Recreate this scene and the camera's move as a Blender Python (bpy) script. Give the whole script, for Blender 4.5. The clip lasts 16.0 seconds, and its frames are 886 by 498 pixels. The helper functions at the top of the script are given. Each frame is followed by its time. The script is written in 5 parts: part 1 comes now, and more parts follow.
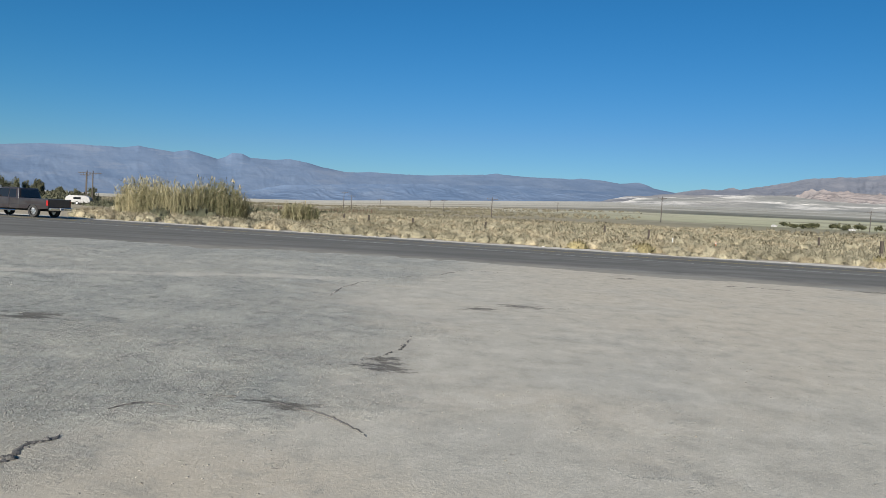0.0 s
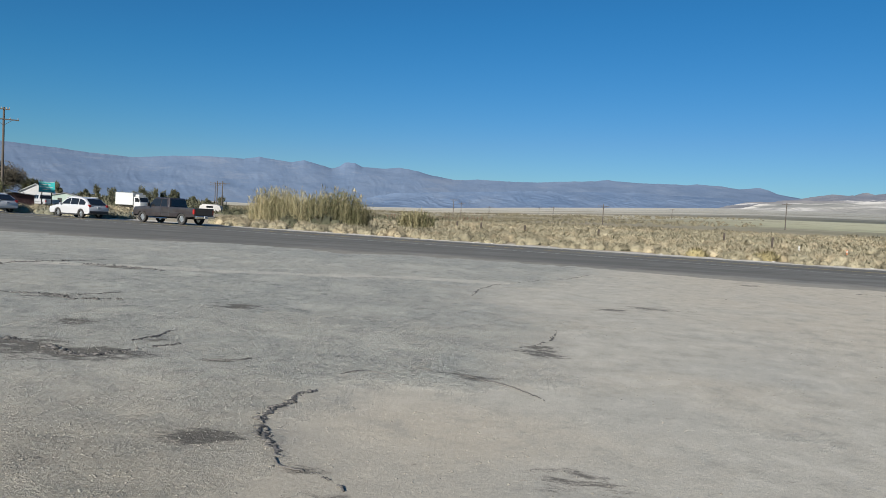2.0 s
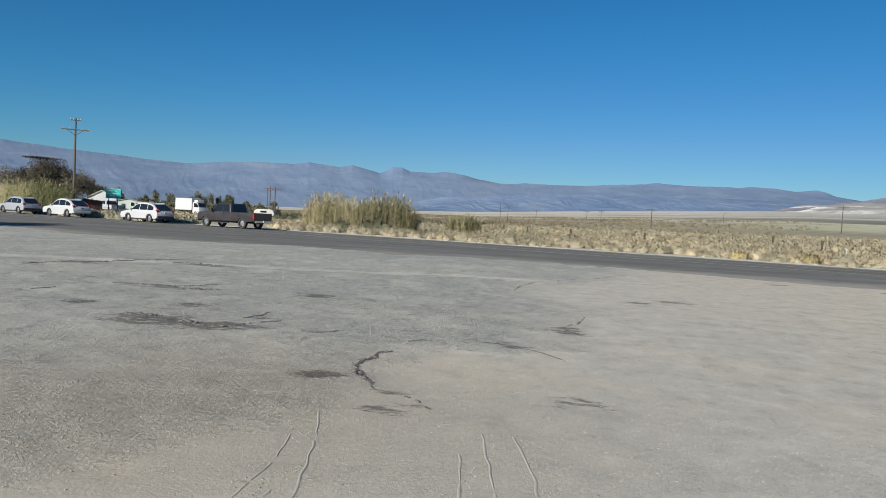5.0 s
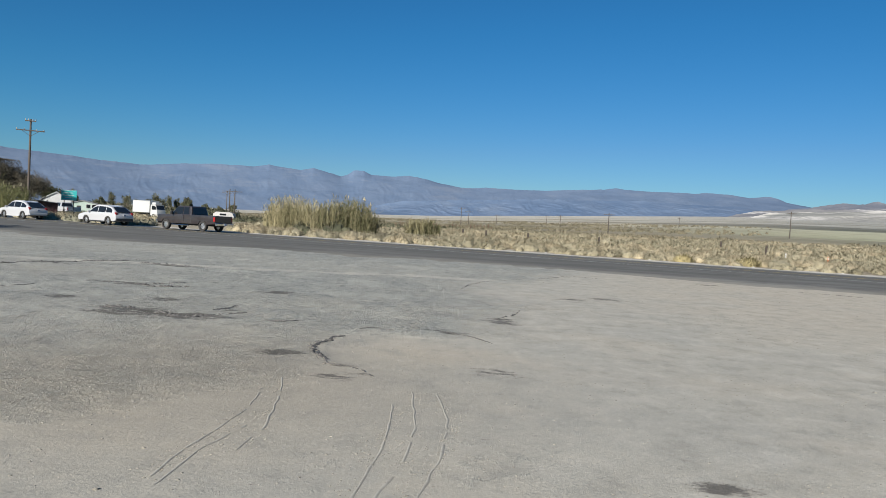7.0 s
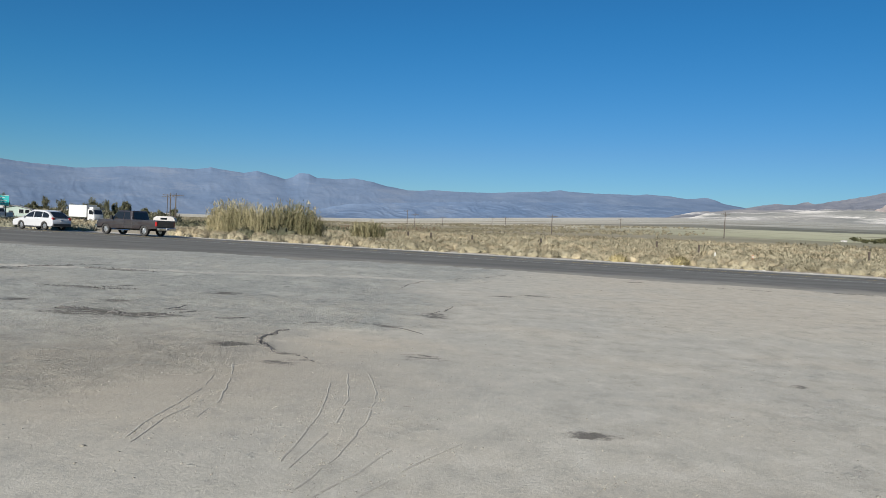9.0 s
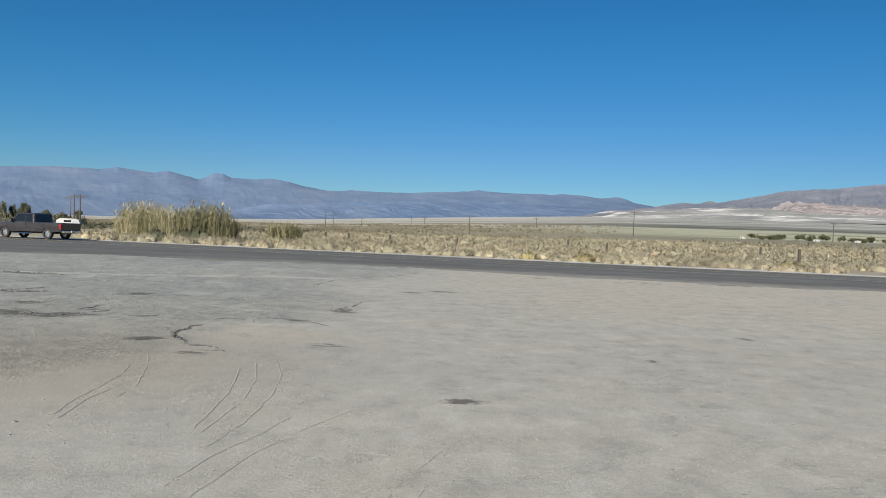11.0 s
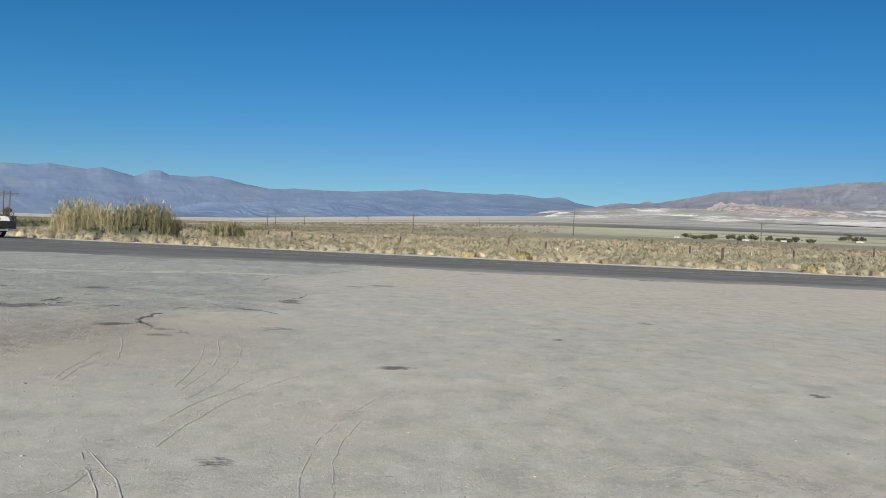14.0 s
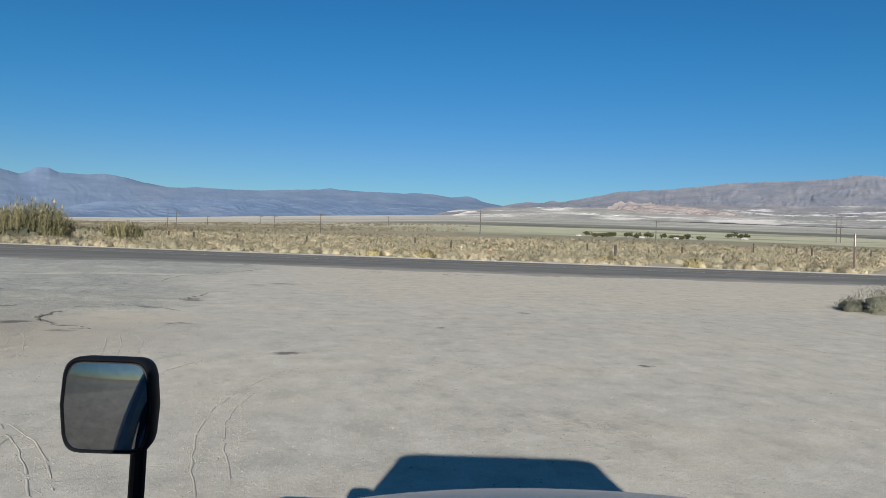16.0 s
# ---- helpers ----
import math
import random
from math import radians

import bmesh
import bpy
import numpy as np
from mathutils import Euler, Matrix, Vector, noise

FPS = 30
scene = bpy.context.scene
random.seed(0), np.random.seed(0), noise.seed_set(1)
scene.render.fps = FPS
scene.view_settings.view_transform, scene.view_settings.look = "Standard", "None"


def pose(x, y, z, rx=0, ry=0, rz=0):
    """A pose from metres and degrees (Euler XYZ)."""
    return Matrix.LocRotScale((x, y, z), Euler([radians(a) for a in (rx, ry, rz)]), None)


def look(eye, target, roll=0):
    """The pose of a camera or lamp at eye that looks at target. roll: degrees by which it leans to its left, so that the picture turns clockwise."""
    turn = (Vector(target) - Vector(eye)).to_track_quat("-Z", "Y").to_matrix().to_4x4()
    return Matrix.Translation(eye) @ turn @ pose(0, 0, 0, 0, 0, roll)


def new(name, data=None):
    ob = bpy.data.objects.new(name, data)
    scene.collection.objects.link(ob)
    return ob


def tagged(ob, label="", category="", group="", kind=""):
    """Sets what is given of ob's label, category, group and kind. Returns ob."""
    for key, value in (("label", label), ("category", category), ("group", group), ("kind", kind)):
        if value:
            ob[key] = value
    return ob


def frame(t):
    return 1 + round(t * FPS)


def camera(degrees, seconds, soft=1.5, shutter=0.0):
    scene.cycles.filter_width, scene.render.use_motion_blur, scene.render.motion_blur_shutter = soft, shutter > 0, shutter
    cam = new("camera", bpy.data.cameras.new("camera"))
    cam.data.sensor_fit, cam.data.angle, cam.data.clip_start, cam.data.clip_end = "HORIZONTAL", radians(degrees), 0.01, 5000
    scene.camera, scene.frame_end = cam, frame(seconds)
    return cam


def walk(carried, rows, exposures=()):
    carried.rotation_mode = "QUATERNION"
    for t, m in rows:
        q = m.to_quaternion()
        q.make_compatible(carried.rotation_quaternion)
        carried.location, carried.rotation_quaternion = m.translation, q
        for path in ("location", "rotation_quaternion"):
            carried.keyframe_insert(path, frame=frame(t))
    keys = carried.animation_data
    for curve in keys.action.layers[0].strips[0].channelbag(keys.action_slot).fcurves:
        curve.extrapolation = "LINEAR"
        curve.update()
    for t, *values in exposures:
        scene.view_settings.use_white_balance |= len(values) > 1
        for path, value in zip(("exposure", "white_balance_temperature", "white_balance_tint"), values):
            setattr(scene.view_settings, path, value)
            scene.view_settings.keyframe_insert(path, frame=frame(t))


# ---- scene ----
EXPO = 0.55
cam = camera(63.7, 16.0, soft=0.8)
METRES, EYE, TILT, LEAN, TURN = 9.815, 1.6, 0.0, 0.0, 0.0
ROWS = [
    (0.0, 0.0, 0.0, 0.0, 0.14, -2.61, -3.07),
    (0.5, -0.0183, -0.0334, -0.0001, 2.95, -2.57, -2.85),
    (1.0, -0.0335, -0.0673, -0.0008, 5.42, -2.51, -2.79),
    (1.5, -0.0428, -0.1013, -0.0015, 7.17, -2.48, -2.89),
    (2.0, -0.0502, -0.135, -0.0017, 8.78, -2.48, -3.01),
    (2.5, -0.0542, -0.17, -0.0011, 10.38, -2.48, -3.1),
    (3.0, -0.0579, -0.2049, -0.002, 11.85, -2.44, -3.17),
    (3.5, -0.0525, -0.2375, -0.0021, 12.73, -2.47, -3.0),
    (6.0, 0.0135, -0.4056, -0.0016, 11.88, -2.13, -2.47),
    (6.5, 0.0262, -0.4401, -0.0018, 10.56, -2.02, -2.79),
    (7.0, 0.0372, -0.4743, -0.001, 9.47, -1.88, -3.16),
    (7.5, 0.0501, -0.5044, -0.0001, 8.34, -1.74, -3.1),
    (8.0, 0.0561, -0.5328, -0.0008, 7.52, -1.69, -2.98),
    (8.5, 0.0651, -0.5579, 0.0001, 6.49, -1.6, -2.82),
    (9.0, 0.0735, -0.5815, 0.0005, 5.18, -1.46, -2.71),
    (9.5, 0.0846, -0.6078, 0.001, 3.54, -1.33, -2.51),
    (10.0, 0.0948, -0.6336, 0.0015, 1.68, -1.26, -2.33),
    (12.5, 0.1149, -0.7587, -0.0005, -3.85, -1.08, -2.21),
    (13.0, 0.1149, -0.7845, -0.0008, -4.44, -1.06, -2.21),
    (13.5, 0.1139, -0.8109, -0.0013, -5.03, -1.09, -2.35),
    (14.0, 0.1153, -0.8392, -0.0014, -5.75, -1.08, -2.33),
    (14.5, 0.1192, -0.8696, -0.0011, -7.11, -1.04, -2.19),
    (15.0, 0.1252, -0.8996, -0.0006, -9.1, -0.95, -2.07),
    (15.5, 0.13, -0.9285, -0.0008, -11.2, -0.91, -2.0),
    (16.0, 0.1331, -0.9585, -0.0013, -13.03, -0.88, -1.96),
]
walk(cam, [(t, pose(0, 0, EYE, TILT, LEAN, TURN) @ pose(METRES * x, METRES * y, METRES * z, 90 + pitch, roll, yaw)) for t, x, y, z, yaw, pitch, roll in ROWS],
     exposures=((0.0, EXPO), (16.0, EXPO)))


# ---- light: low sun behind the camera, clear desert sky ----
SUN_AZ, SUN_EL = 14.0, 22.5          # the way the light travels, in degrees right of +y; height of the sun
world = bpy.data.worlds.new("sky")
scene.world = world
world.use_nodes = True
wn = world.node_tree.nodes
sky = wn.new("ShaderNodeTexSky")
sky.sky_type = "NISHITA"
sky.sun_disc = False
sky.sun_elevation = radians(SUN_EL)
sky.sun_rotation = radians(SUN_AZ + 180)
sky.altitude = 1100
sky.air_density = 1.0
sky.dust_density = 0.8
sky.ozone_density = 3.0
vivid = wn.new("ShaderNodeHueSaturation")
vivid.inputs["Saturation"].default_value = 1.22
world.node_tree.links.new(sky.outputs[0], vivid.inputs["Color"])
split = wn.new("ShaderNodeSeparateColor")
glow = wn.new("ShaderNodeMapRange")
glow.inputs["From Min"].default_value, glow.inputs["From Max"].default_value = 3.4, 6.5
tone, deep = wn.new("ShaderNodeMix"), wn.new("ShaderNodeMix")
tone.data_type, deep.data_type, deep.blend_type = "RGBA", "RGBA", "MULTIPLY"
tone.inputs[6].default_value, tone.inputs[7].default_value = (0.46, 1.03, 1.21, 1), (0.65, 0.915, 1.13, 1)
deep.inputs[0].default_value = 1.0
link = world.node_tree.links.new
link(sky.outputs[0], split.inputs[0]), link(split.outputs[1], glow.inputs["Value"]), link(glow.outputs[0], tone.inputs[0])
link(vivid.outputs[0], deep.inputs[6]), link(tone.outputs[2], deep.inputs[7]), link(deep.outputs[2], wn["Background"].inputs[0])
wn["Background"].inputs[1].default_value = 0.048
sun = new("sun", bpy.data.lights.new("sun", "SUN"))
sun.data.energy, sun.data.angle, sun.data.color = 5.0, radians(0.5), (1.0, 0.95, 0.88)
sun.matrix_world = look((0, 0, 0), (math.sin(radians(SUN_AZ)), math.cos(radians(SUN_AZ)), -math.tan(radians(SUN_EL))))

# ---- materials ----
def srgb(r, g, b):
    return tuple(((c / 255) / 12.92 if c < 10 else (((c / 255) + 0.055) / 1.055) ** 2.4) for c in (r, g, b)) + (1.0,)


class Mat:
    """A small node builder round one Principled material."""

    def __init__(self, name, rough=0.8, metal=0.0, spec=0.5):
        self.m = bpy.data.materials.new(name)
        self.m.use_nodes = True
        self.t = self.m.node_tree
        self.p = self.t.nodes["Principled BSDF"]
        self.p.inputs["Roughness"].default_value = rough
        self.p.inputs["Metallic"].default_value = metal
        self.p.inputs["Specular IOR Level"].default_value = spec
        self.co = self.node("ShaderNodeTexCoord").outputs["Object"]

    def node(self, kind):
        return self.t.nodes.new(kind)

    def link(self, a, b):
        self.t.links.new(a, b)

    def put(self, value, sock):
        if isinstance(value, bpy.types.NodeSocket):
            self.link(value, sock)
        else:
            sock.default_value = value

    def noise(self, scale, detail=4, rough=0.6, stretch=None, seed=0.0):
        n = self.node("ShaderNodeTexNoise")
        n.inputs["Scale"].default_value, n.inputs["Detail"].default_value, n.inputs["Roughness"].default_value = scale, detail, rough
        mp = self.node("ShaderNodeMapping")
        mp.inputs["Scale"].default_value = stretch or (1, 1, 1)
        mp.inputs["Location"].default_value = (seed, seed * 1.7, seed * 0.3)
        self.link(self.co, mp.inputs[0])
        self.link(mp.outputs[0], n.inputs["Vector"])
        return n.outputs["Fac"]

    def ramp(self, fac, *stops):
        r = self.node("ShaderNodeValToRGB")
        while len(r.color_ramp.elements) < len(stops):
            r.color_ramp.elements.new(0.5)
        for e, (pos, col) in zip(r.color_ramp.elements, stops):
            e.position, e.color = pos, col if len(col) == 4 else (*col, 1)
        self.link(fac, r.inputs[0])
        return r.outputs[0]

    def mask(self, fac, lo, hi):
        r = self.node("ShaderNodeMapRange")
        r.inputs["From Min"].default_value, r.inputs["From Max"].default_value = lo, hi
        self.link(fac, r.inputs["Value"])
        return r.outputs[0]

    def math(self, op, a, b=0.0):
        n = self.node("ShaderNodeMath")
        n.operation = op
        self.put(a, n.inputs[0]), self.put(b, n.inputs[1])
        return n.outputs[0]

    def mix(self, fac, a, b, how="MIX"):
        n = self.node("ShaderNodeMix")
        n.data_type, n.blend_type = "RGBA", how
        self.put(fac, n.inputs[0]), self.put(a, n.inputs[6]), self.put(b, n.inputs[7])
        return n.outputs[2]

    def attr(self, name):
        n = self.node("ShaderNodeAttribute")
        n.attribute_name = name
        return n.outputs["Fac"]

    def color(self, value):
        self.put(value, self.p.inputs["Base Color"])
        return self

    def bump(self, height, strength=0.5, dist=0.01):
        b = self.node("ShaderNodeBump")
        b.inputs["Strength"].default_value, b.inputs["Distance"].default_value = strength, dist
        self.link(height, b.inputs["Height"])
        self.link(b.outputs[0], self.p.inputs["Normal"])
        return self


def plain(name, a, b, scale=8.0, rough=0.7, metal=0.0, bump=0.2, dist=0.004, stretch=None):
    """Two tones mixed by noise at two scales, with fine relief."""
    m = Mat(name, rough, metal)
    f1, f2 = m.noise(scale, 5, 0.65, stretch), m.noise(scale * 0.13, 2, 0.5, stretch, 3.1)
    m.color(m.mix(m.mask(m.math("ADD", m.math("MULTIPLY", f1, 0.6), m.math("MULTIPLY", f2, 0.4)), 0.36, 0.64), (*a, 1), (*b, 1)))
    if bump:
        m.bump(f1, bump, dist)
    return m.m


# lot: worn grey asphalt on one side, pale sandy gravel over the rest
def lot_material():
    m = Mat("lot_surface", 0.95, spec=0.2)
    mul, add, sub = (lambda a, b: m.math("MULTIPLY", a, b)), (lambda a, b: m.math("ADD", a, b)), (lambda a, b: m.math("SUBTRACT", a, b))
    grit, stone, lump = m.noise(120, 3, 0.7, seed=2), m.noise(46, 4, 0.7, seed=13), m.noise(12, 6, 0.75, seed=9)
    crust, scab = m.noise(6.5, 8, 0.78, (1.0, 0.85, 1), 41), m.noise(2.4, 9, 0.74, (1.0, 0.85, 1), 61)
    streak, broad = m.noise(0.75, 8, 0.72, (1.0, 0.85, 1), 7), m.noise(0.3, 5, 0.6, seed=5)
    grain = m.mask(add(mul(grit, 0.4), mul(stone, 0.6)), 0.34, 0.66)
    # pale tan sand, warmer where it lies deep
    sand = m.mix(grain, (0.375, 0.35, 0.285, 1), (0.535, 0.50, 0.415, 1))
    warm = m.mix(grain, (0.45, 0.395, 0.30, 1), (0.565, 0.50, 0.39, 1))
    drift = m.mask(add(mul(m.attr("sand"), 0.9), mul(sub(scab, 0.5), 0.9)), 0.2, 0.8)
    base = m.mix(mul(drift, 0.75), sand, warm)
    base = m.mix(mul(m.mask(m.noise(0.55, 6, 0.65, (0.8, 1.0, 1), 47), 0.47, 0.66), 0.45), base, warm)
    base = m.mix(mul(m.mask(broad, 0.52, 0.66), 0.28), base, (0.37, 0.365, 0.325, 1))
    base = m.mix(mul(m.mask(scab, 0.52, 0.60), 0.34), base, (0.61, 0.58, 0.49, 1))
    base = m.mix(mul(m.mask(scab, 0.48, 0.39), 0.42), base, (0.29, 0.275, 0.23, 1))
    # worn asphalt: grey stones in tar, pitted and dusted over
    tar = m.mix(m.mask(add(mul(grain, 0.5), mul(crust, 0.5)), 0.36, 0.66), (0.20, 0.208, 0.182, 1), (0.455, 0.455, 0.40, 1))
    wear = m.mask(add(m.attr("asphalt"), add(mul(sub(streak, 0.5), 1.0), mul(sub(crust, 0.5), 0.7))), 0.12, 0.95)
    base = m.mix(mul(wear, 0.84), base, tar)
    # dark and pale specks: stones and tar, plus painted shade and light of the bumps
    relief_tone = add(mul(wear, 0.85), 0.10)
    base = m.mix(mul(m.mask(crust, 0.54, 0.60), mul(relief_tone, 0.62)), base, (0.165, 0.168, 0.145, 1))
    base = m.mix(mul(m.mask(crust, 0.45, 0.38), mul(relief_tone, 0.55)), base, (0.55, 0.545, 0.475, 1))
    base = m.mix(mul(m.mask(m.noise(3.3, 9, 0.8, (1.0, 0.8, 1), 31), 0.545, 0.60), mul(wear, 0.60)), base, (0.15, 0.152, 0.132, 1))
    base = m.mix(mul(m.mask(m.noise(1.0, 7, 0.7, (1.0, 0.8, 1), 21), 0.52, 0.60), mul(add(wear, 0.1), 0.45)), base, (0.52, 0.50, 0.42, 1))
    base = m.mix(mul(m.mask(stone, 0.60, 0.68), add(mul(wear, 0.42), 0.16)), base, (0.14, 0.138, 0.12, 1))
    base = m.mix(mul(m.mask(stone, 0.39, 0.31), add(mul(wear, 0.45), 0.22)), base, (0.62, 0.60, 0.52, 1))
    # dusted line, trodden earth, oil
    base = m.mix(mul(m.mask(add(m.attr("pale"), mul(sub(scab, 0.5), 1.4)), 0.35, 0.8), 0.6), base, (0.57, 0.53, 0.44, 1))
    base = m.mix(mul(m.mask(add(m.attr("dirt"), mul(sub(scab, 0.5), 1.0)), 0.25, 0.9), 0.62), base, m.mix(grain, (0.29, 0.25, 0.187, 1), (0.455, 0.395, 0.30, 1)))
    bits = m.mask(m.noise(10, 4, 0.65, (0.5, 1.3, 1), 11), 0.685, 0.73)
    base = m.mix(mul(bits, 0.55), base, (0.16, 0.14, 0.12, 1))
    oil = m.mask(add(m.attr("stain"), mul(sub(m.noise(3.6, 9, 0.8, (0.6, 1.35, 1), 17), 0.5), 4.2)), 0.46, 0.80)
    base = m.mix(mul(mul(oil, m.mask(m.attr("stain"), 0.04, 0.3)), 0.82), base, m.mix(grain, (0.055, 0.05, 0.044, 1), (0.135, 0.122, 0.104, 1)))
    m.color(m.mix(1.0, base, (0.965, 0.965, 0.97, 1), "MULTIPLY"))
    relief = add(mul(add(mul(stone, 0.35), mul(lump, 0.5)), add(mul(wear, 0.6), 0.4)), mul(mul(add(crust, mul(scab, 0.8)), wear), 0.7))
    m.bump(add(relief, mul(grit, 0.08)), 0.85, 0.032)
    return m.m


# open desert: tan soil near, bands of pale grass and dark brush far out, white dry-lake patches
def desert_material():
    m = Mat("desert_soil", 1.0, spec=0.1)
    fine, mid, far = m.noise(3.0, 6, 0.7), m.noise(0.25, 5, 0.65), m.noise(0.012, 4, 0.6, (0.35, 1.0, 1))
    near = m.mix(m.mask(mid, 0.35, 0.65), (0.40, 0.34, 0.25, 1), (0.30, 0.25, 0.17, 1))
    d = m.math("ADD", m.math("LOGARITHM", m.math("MAXIMUM", m.attr("reach"), 1.0), 10.0), m.math("MULTIPLY", m.math("SUBTRACT", far, 0.5), 0.14))
    bands = m.ramp(m.mask(d, 1.5, 3.6),
                   (0.0, (0.40, 0.345, 0.255, 1)), (0.30, (0.36, 0.315, 0.225, 1)), (0.40, (0.30, 0.27, 0.185, 1)),
                   (0.455, (0.25, 0.235, 0.155, 1)), (0.475, (0.43, 0.42, 0.275, 1)), (0.60, (0.46, 0.445, 0.305, 1)),
                   (0.618, (0.13, 0.135, 0.105, 1)), (0.672, (0.16, 0.16, 0.13, 1)), (0.70, (0.34, 0.33, 0.275, 1)),
                   (1.0, (0.41, 0.395, 0.35, 1)))
    west = m.ramp(m.mask(d, 1.5, 3.6),
                  (0.0, (0.40, 0.345, 0.255, 1)), (0.30, (0.37, 0.32, 0.23, 1)), (0.44, (0.30, 0.265, 0.185, 1)), (0.53, (0.31, 0.275, 0.19, 1)),
                  (0.56, (0.47, 0.42, 0.31, 1)), (0.63, (0.50, 0.45, 0.345, 1)), (0.65, (0.23, 0.205, 0.15, 1)), (0.675, (0.52, 0.475, 0.37, 1)),
                  (0.72, (0.54, 0.49, 0.38, 1)), (0.735, (0.33, 0.30, 0.225, 1)), (0.75, (0.52, 0.475, 0.37, 1)),
                  (0.80, (0.55, 0.51, 0.41, 1)), (0.82, (0.36, 0.335, 0.265, 1)), (0.84, (0.56, 0.52, 0.43, 1)), (1.0, (0.56, 0.53, 0.46, 1)))
    bands = m.mix(m.attr("east"), west, bands)
    base = m.mix(m.mask(m.attr("reach"), 30, 60), near, bands)
    base = m.mix(m.math("MULTIPLY", m.mask(fine, 0.55, 0.75), 0.4), base, (0.14, 0.12, 0.08, 1))
    base = m.mix(m.math("MULTIPLY", m.mask(m.noise(0.06, 7, 0.72, seed=8), 0.5, 0.66), 0.45), base, (0.17, 0.15, 0.105, 1))
    base = m.mix(m.math("MULTIPLY", m.mask(m.noise(0.02, 6, 0.7, (0.4, 1, 1), 12), 0.56, 0.66), 0.5), base, (0.46, 0.42, 0.32, 1))
    lines = m.mask(m.noise(0.008, 6, 0.7, (0.18, 1.0, 1), 15), 0.51, 0.58)
    base = m.mix(m.math("MULTIPLY", lines, m.math("MULTIPLY", m.mask(m.attr("reach"), 700, 1100), 0.75)), base, (0.58, 0.55, 0.48, 1))
    thin = m.mask(m.noise(0.016, 5, 0.7, (0.12, 1.0, 1), 25), 0.55, 0.62)
    base = m.mix(m.math("MULTIPLY", thin, m.math("MULTIPLY", m.mask(m.attr("reach"), 220, 400), 0.6)), base, (0.14, 0.135, 0.10, 1))
    m.color(base).bump(fine, 0.6, 0.08)
    return m.m


def asphalt_material():
    m = Mat("road_asphalt", 0.92, spec=0.12)
    grit, mid, long = m.noise(70, 4, 0.75), m.noise(0.8, 5, 0.6), m.noise(0.5, 4, 0.6, (0.12, 1.5, 1), 4)
    base = m.mix(m.mask(long, 0.3, 0.7), (0.118, 0.115, 0.102, 1), (0.172, 0.166, 0.146, 1))
    base = m.mix(m.math("MULTIPLY", m.mask(mid, 0.45, 0.8), 0.5), base, (0.17, 0.165, 0.155, 1))
    base = m.mix(m.math("MULTIPLY", m.mask(m.math("ADD", m.attr("dust"), m.math("MULTIPLY", m.math("SUBTRACT", mid, 0.5), 0.8)), 0.3, 0.9), 0.9), base, (0.30, 0.28, 0.235, 1))
    worn = m.mask(m.noise(0.35, 7, 0.72, (0.6, 1.4, 1), 14), 0.54, 0.62)
    base = m.mix(m.math("MULTIPLY", worn, m.math("ADD", m.math("MULTIPLY", m.attr("dust"), 0.3), 0.22)), base, (0.30, 0.295, 0.265, 1))
    m.color(base).bump(grit, 0.5, 0.01)
    return m.m


def leafy(name, dark, light, rough=0.9):
    """Blades: tint picks the plant's own tone, Random Per Island each blade's."""
    m = Mat(name, rough, spec=0.2)
    rnd = m.node("ShaderNodeNewGeometry").outputs["Random Per Island"]
    f = m.math("ADD", m.math("MULTIPLY", rnd, 0.18), m.math("MULTIPLY", m.attr("tint"), 0.82))
    m.color(m.mix(f, (*dark, 1), (*light, 1)))
    return m.m


LOT, DESERT, ASPHALT = lot_material(), desert_material(), asphalt_material()
SCRUB = leafy("dry_scrub", (0.265, 0.222, 0.142), (0.49, 0.422, 0.285))
GREY_SCRUB = leafy("grey_green_scrub", (0.19, 0.172, 0.112), (0.45, 0.40, 0.275))
BROWN_SCRUB = leafy("brown_scrub", (0.13, 0.115, 0.075), (0.28, 0.248, 0.165))
SAGE_PALE = leafy("pale_sage_scrub", (0.10, 0.10, 0.07), (0.27, 0.26, 0.19))
SAGE = leafy("sage_scrub", (0.06, 0.062, 0.042), (0.25, 0.245, 0.18))
GREEN_SCRUB = leafy("dark_green_scrub", (0.05, 0.054, 0.033), (0.165, 0.16, 0.10))
STRAW_SCRUB = leafy("straw_flowering_scrub", (0.18, 0.155, 0.08), (0.44, 0.37, 0.19))
YELLOW_SCRUB = leafy("yellow_flowering_scrub", (0.20, 0.16, 0.06), (0.47, 0.36, 0.13))
REED = leafy("reed_blades", (0.07, 0.076, 0.034), (0.47, 0.41, 0.245))
REED_GREEN = leafy("reed_blades_green", (0.10, 0.11, 0.045), (0.36, 0.34, 0.18))
PLUME = leafy("reed_plumes", (0.24, 0.21, 0.14), (0.40, 0.36, 0.26))
LEAF = leafy("tree_leaves", (0.035, 0.045, 0.022), (0.13, 0.125, 0.065))
BARK = plain("bark", (0.13, 0.10, 0.075), (0.25, 0.20, 0.15), 14, 0.95, bump=0.6, dist=0.03, stretch=(1, 1, 0.15))
POLE_WOOD = plain("weathered_pole_wood", (0.05, 0.042, 0.036), (0.10, 0.083, 0.068), 9, 0.9, bump=0.5, dist=0.01, stretch=(1, 1, 0.05))
POST_WOOD = plain("fence_post_wood", (0.045, 0.036, 0.029), (0.085, 0.067, 0.053), 14, 0.9, bump=0.5, dist=0.01, stretch=(1, 1, 0.1))
PAINT_LINE = plain("worn_line_paint", (0.35, 0.35, 0.34), (0.62, 0.61, 0.58), 5, 0.8)
YELLOW_LINE = plain("worn_yellow_line_paint", (0.34, 0.26, 0.08), (0.55, 0.40, 0.10), 5, 0.8)
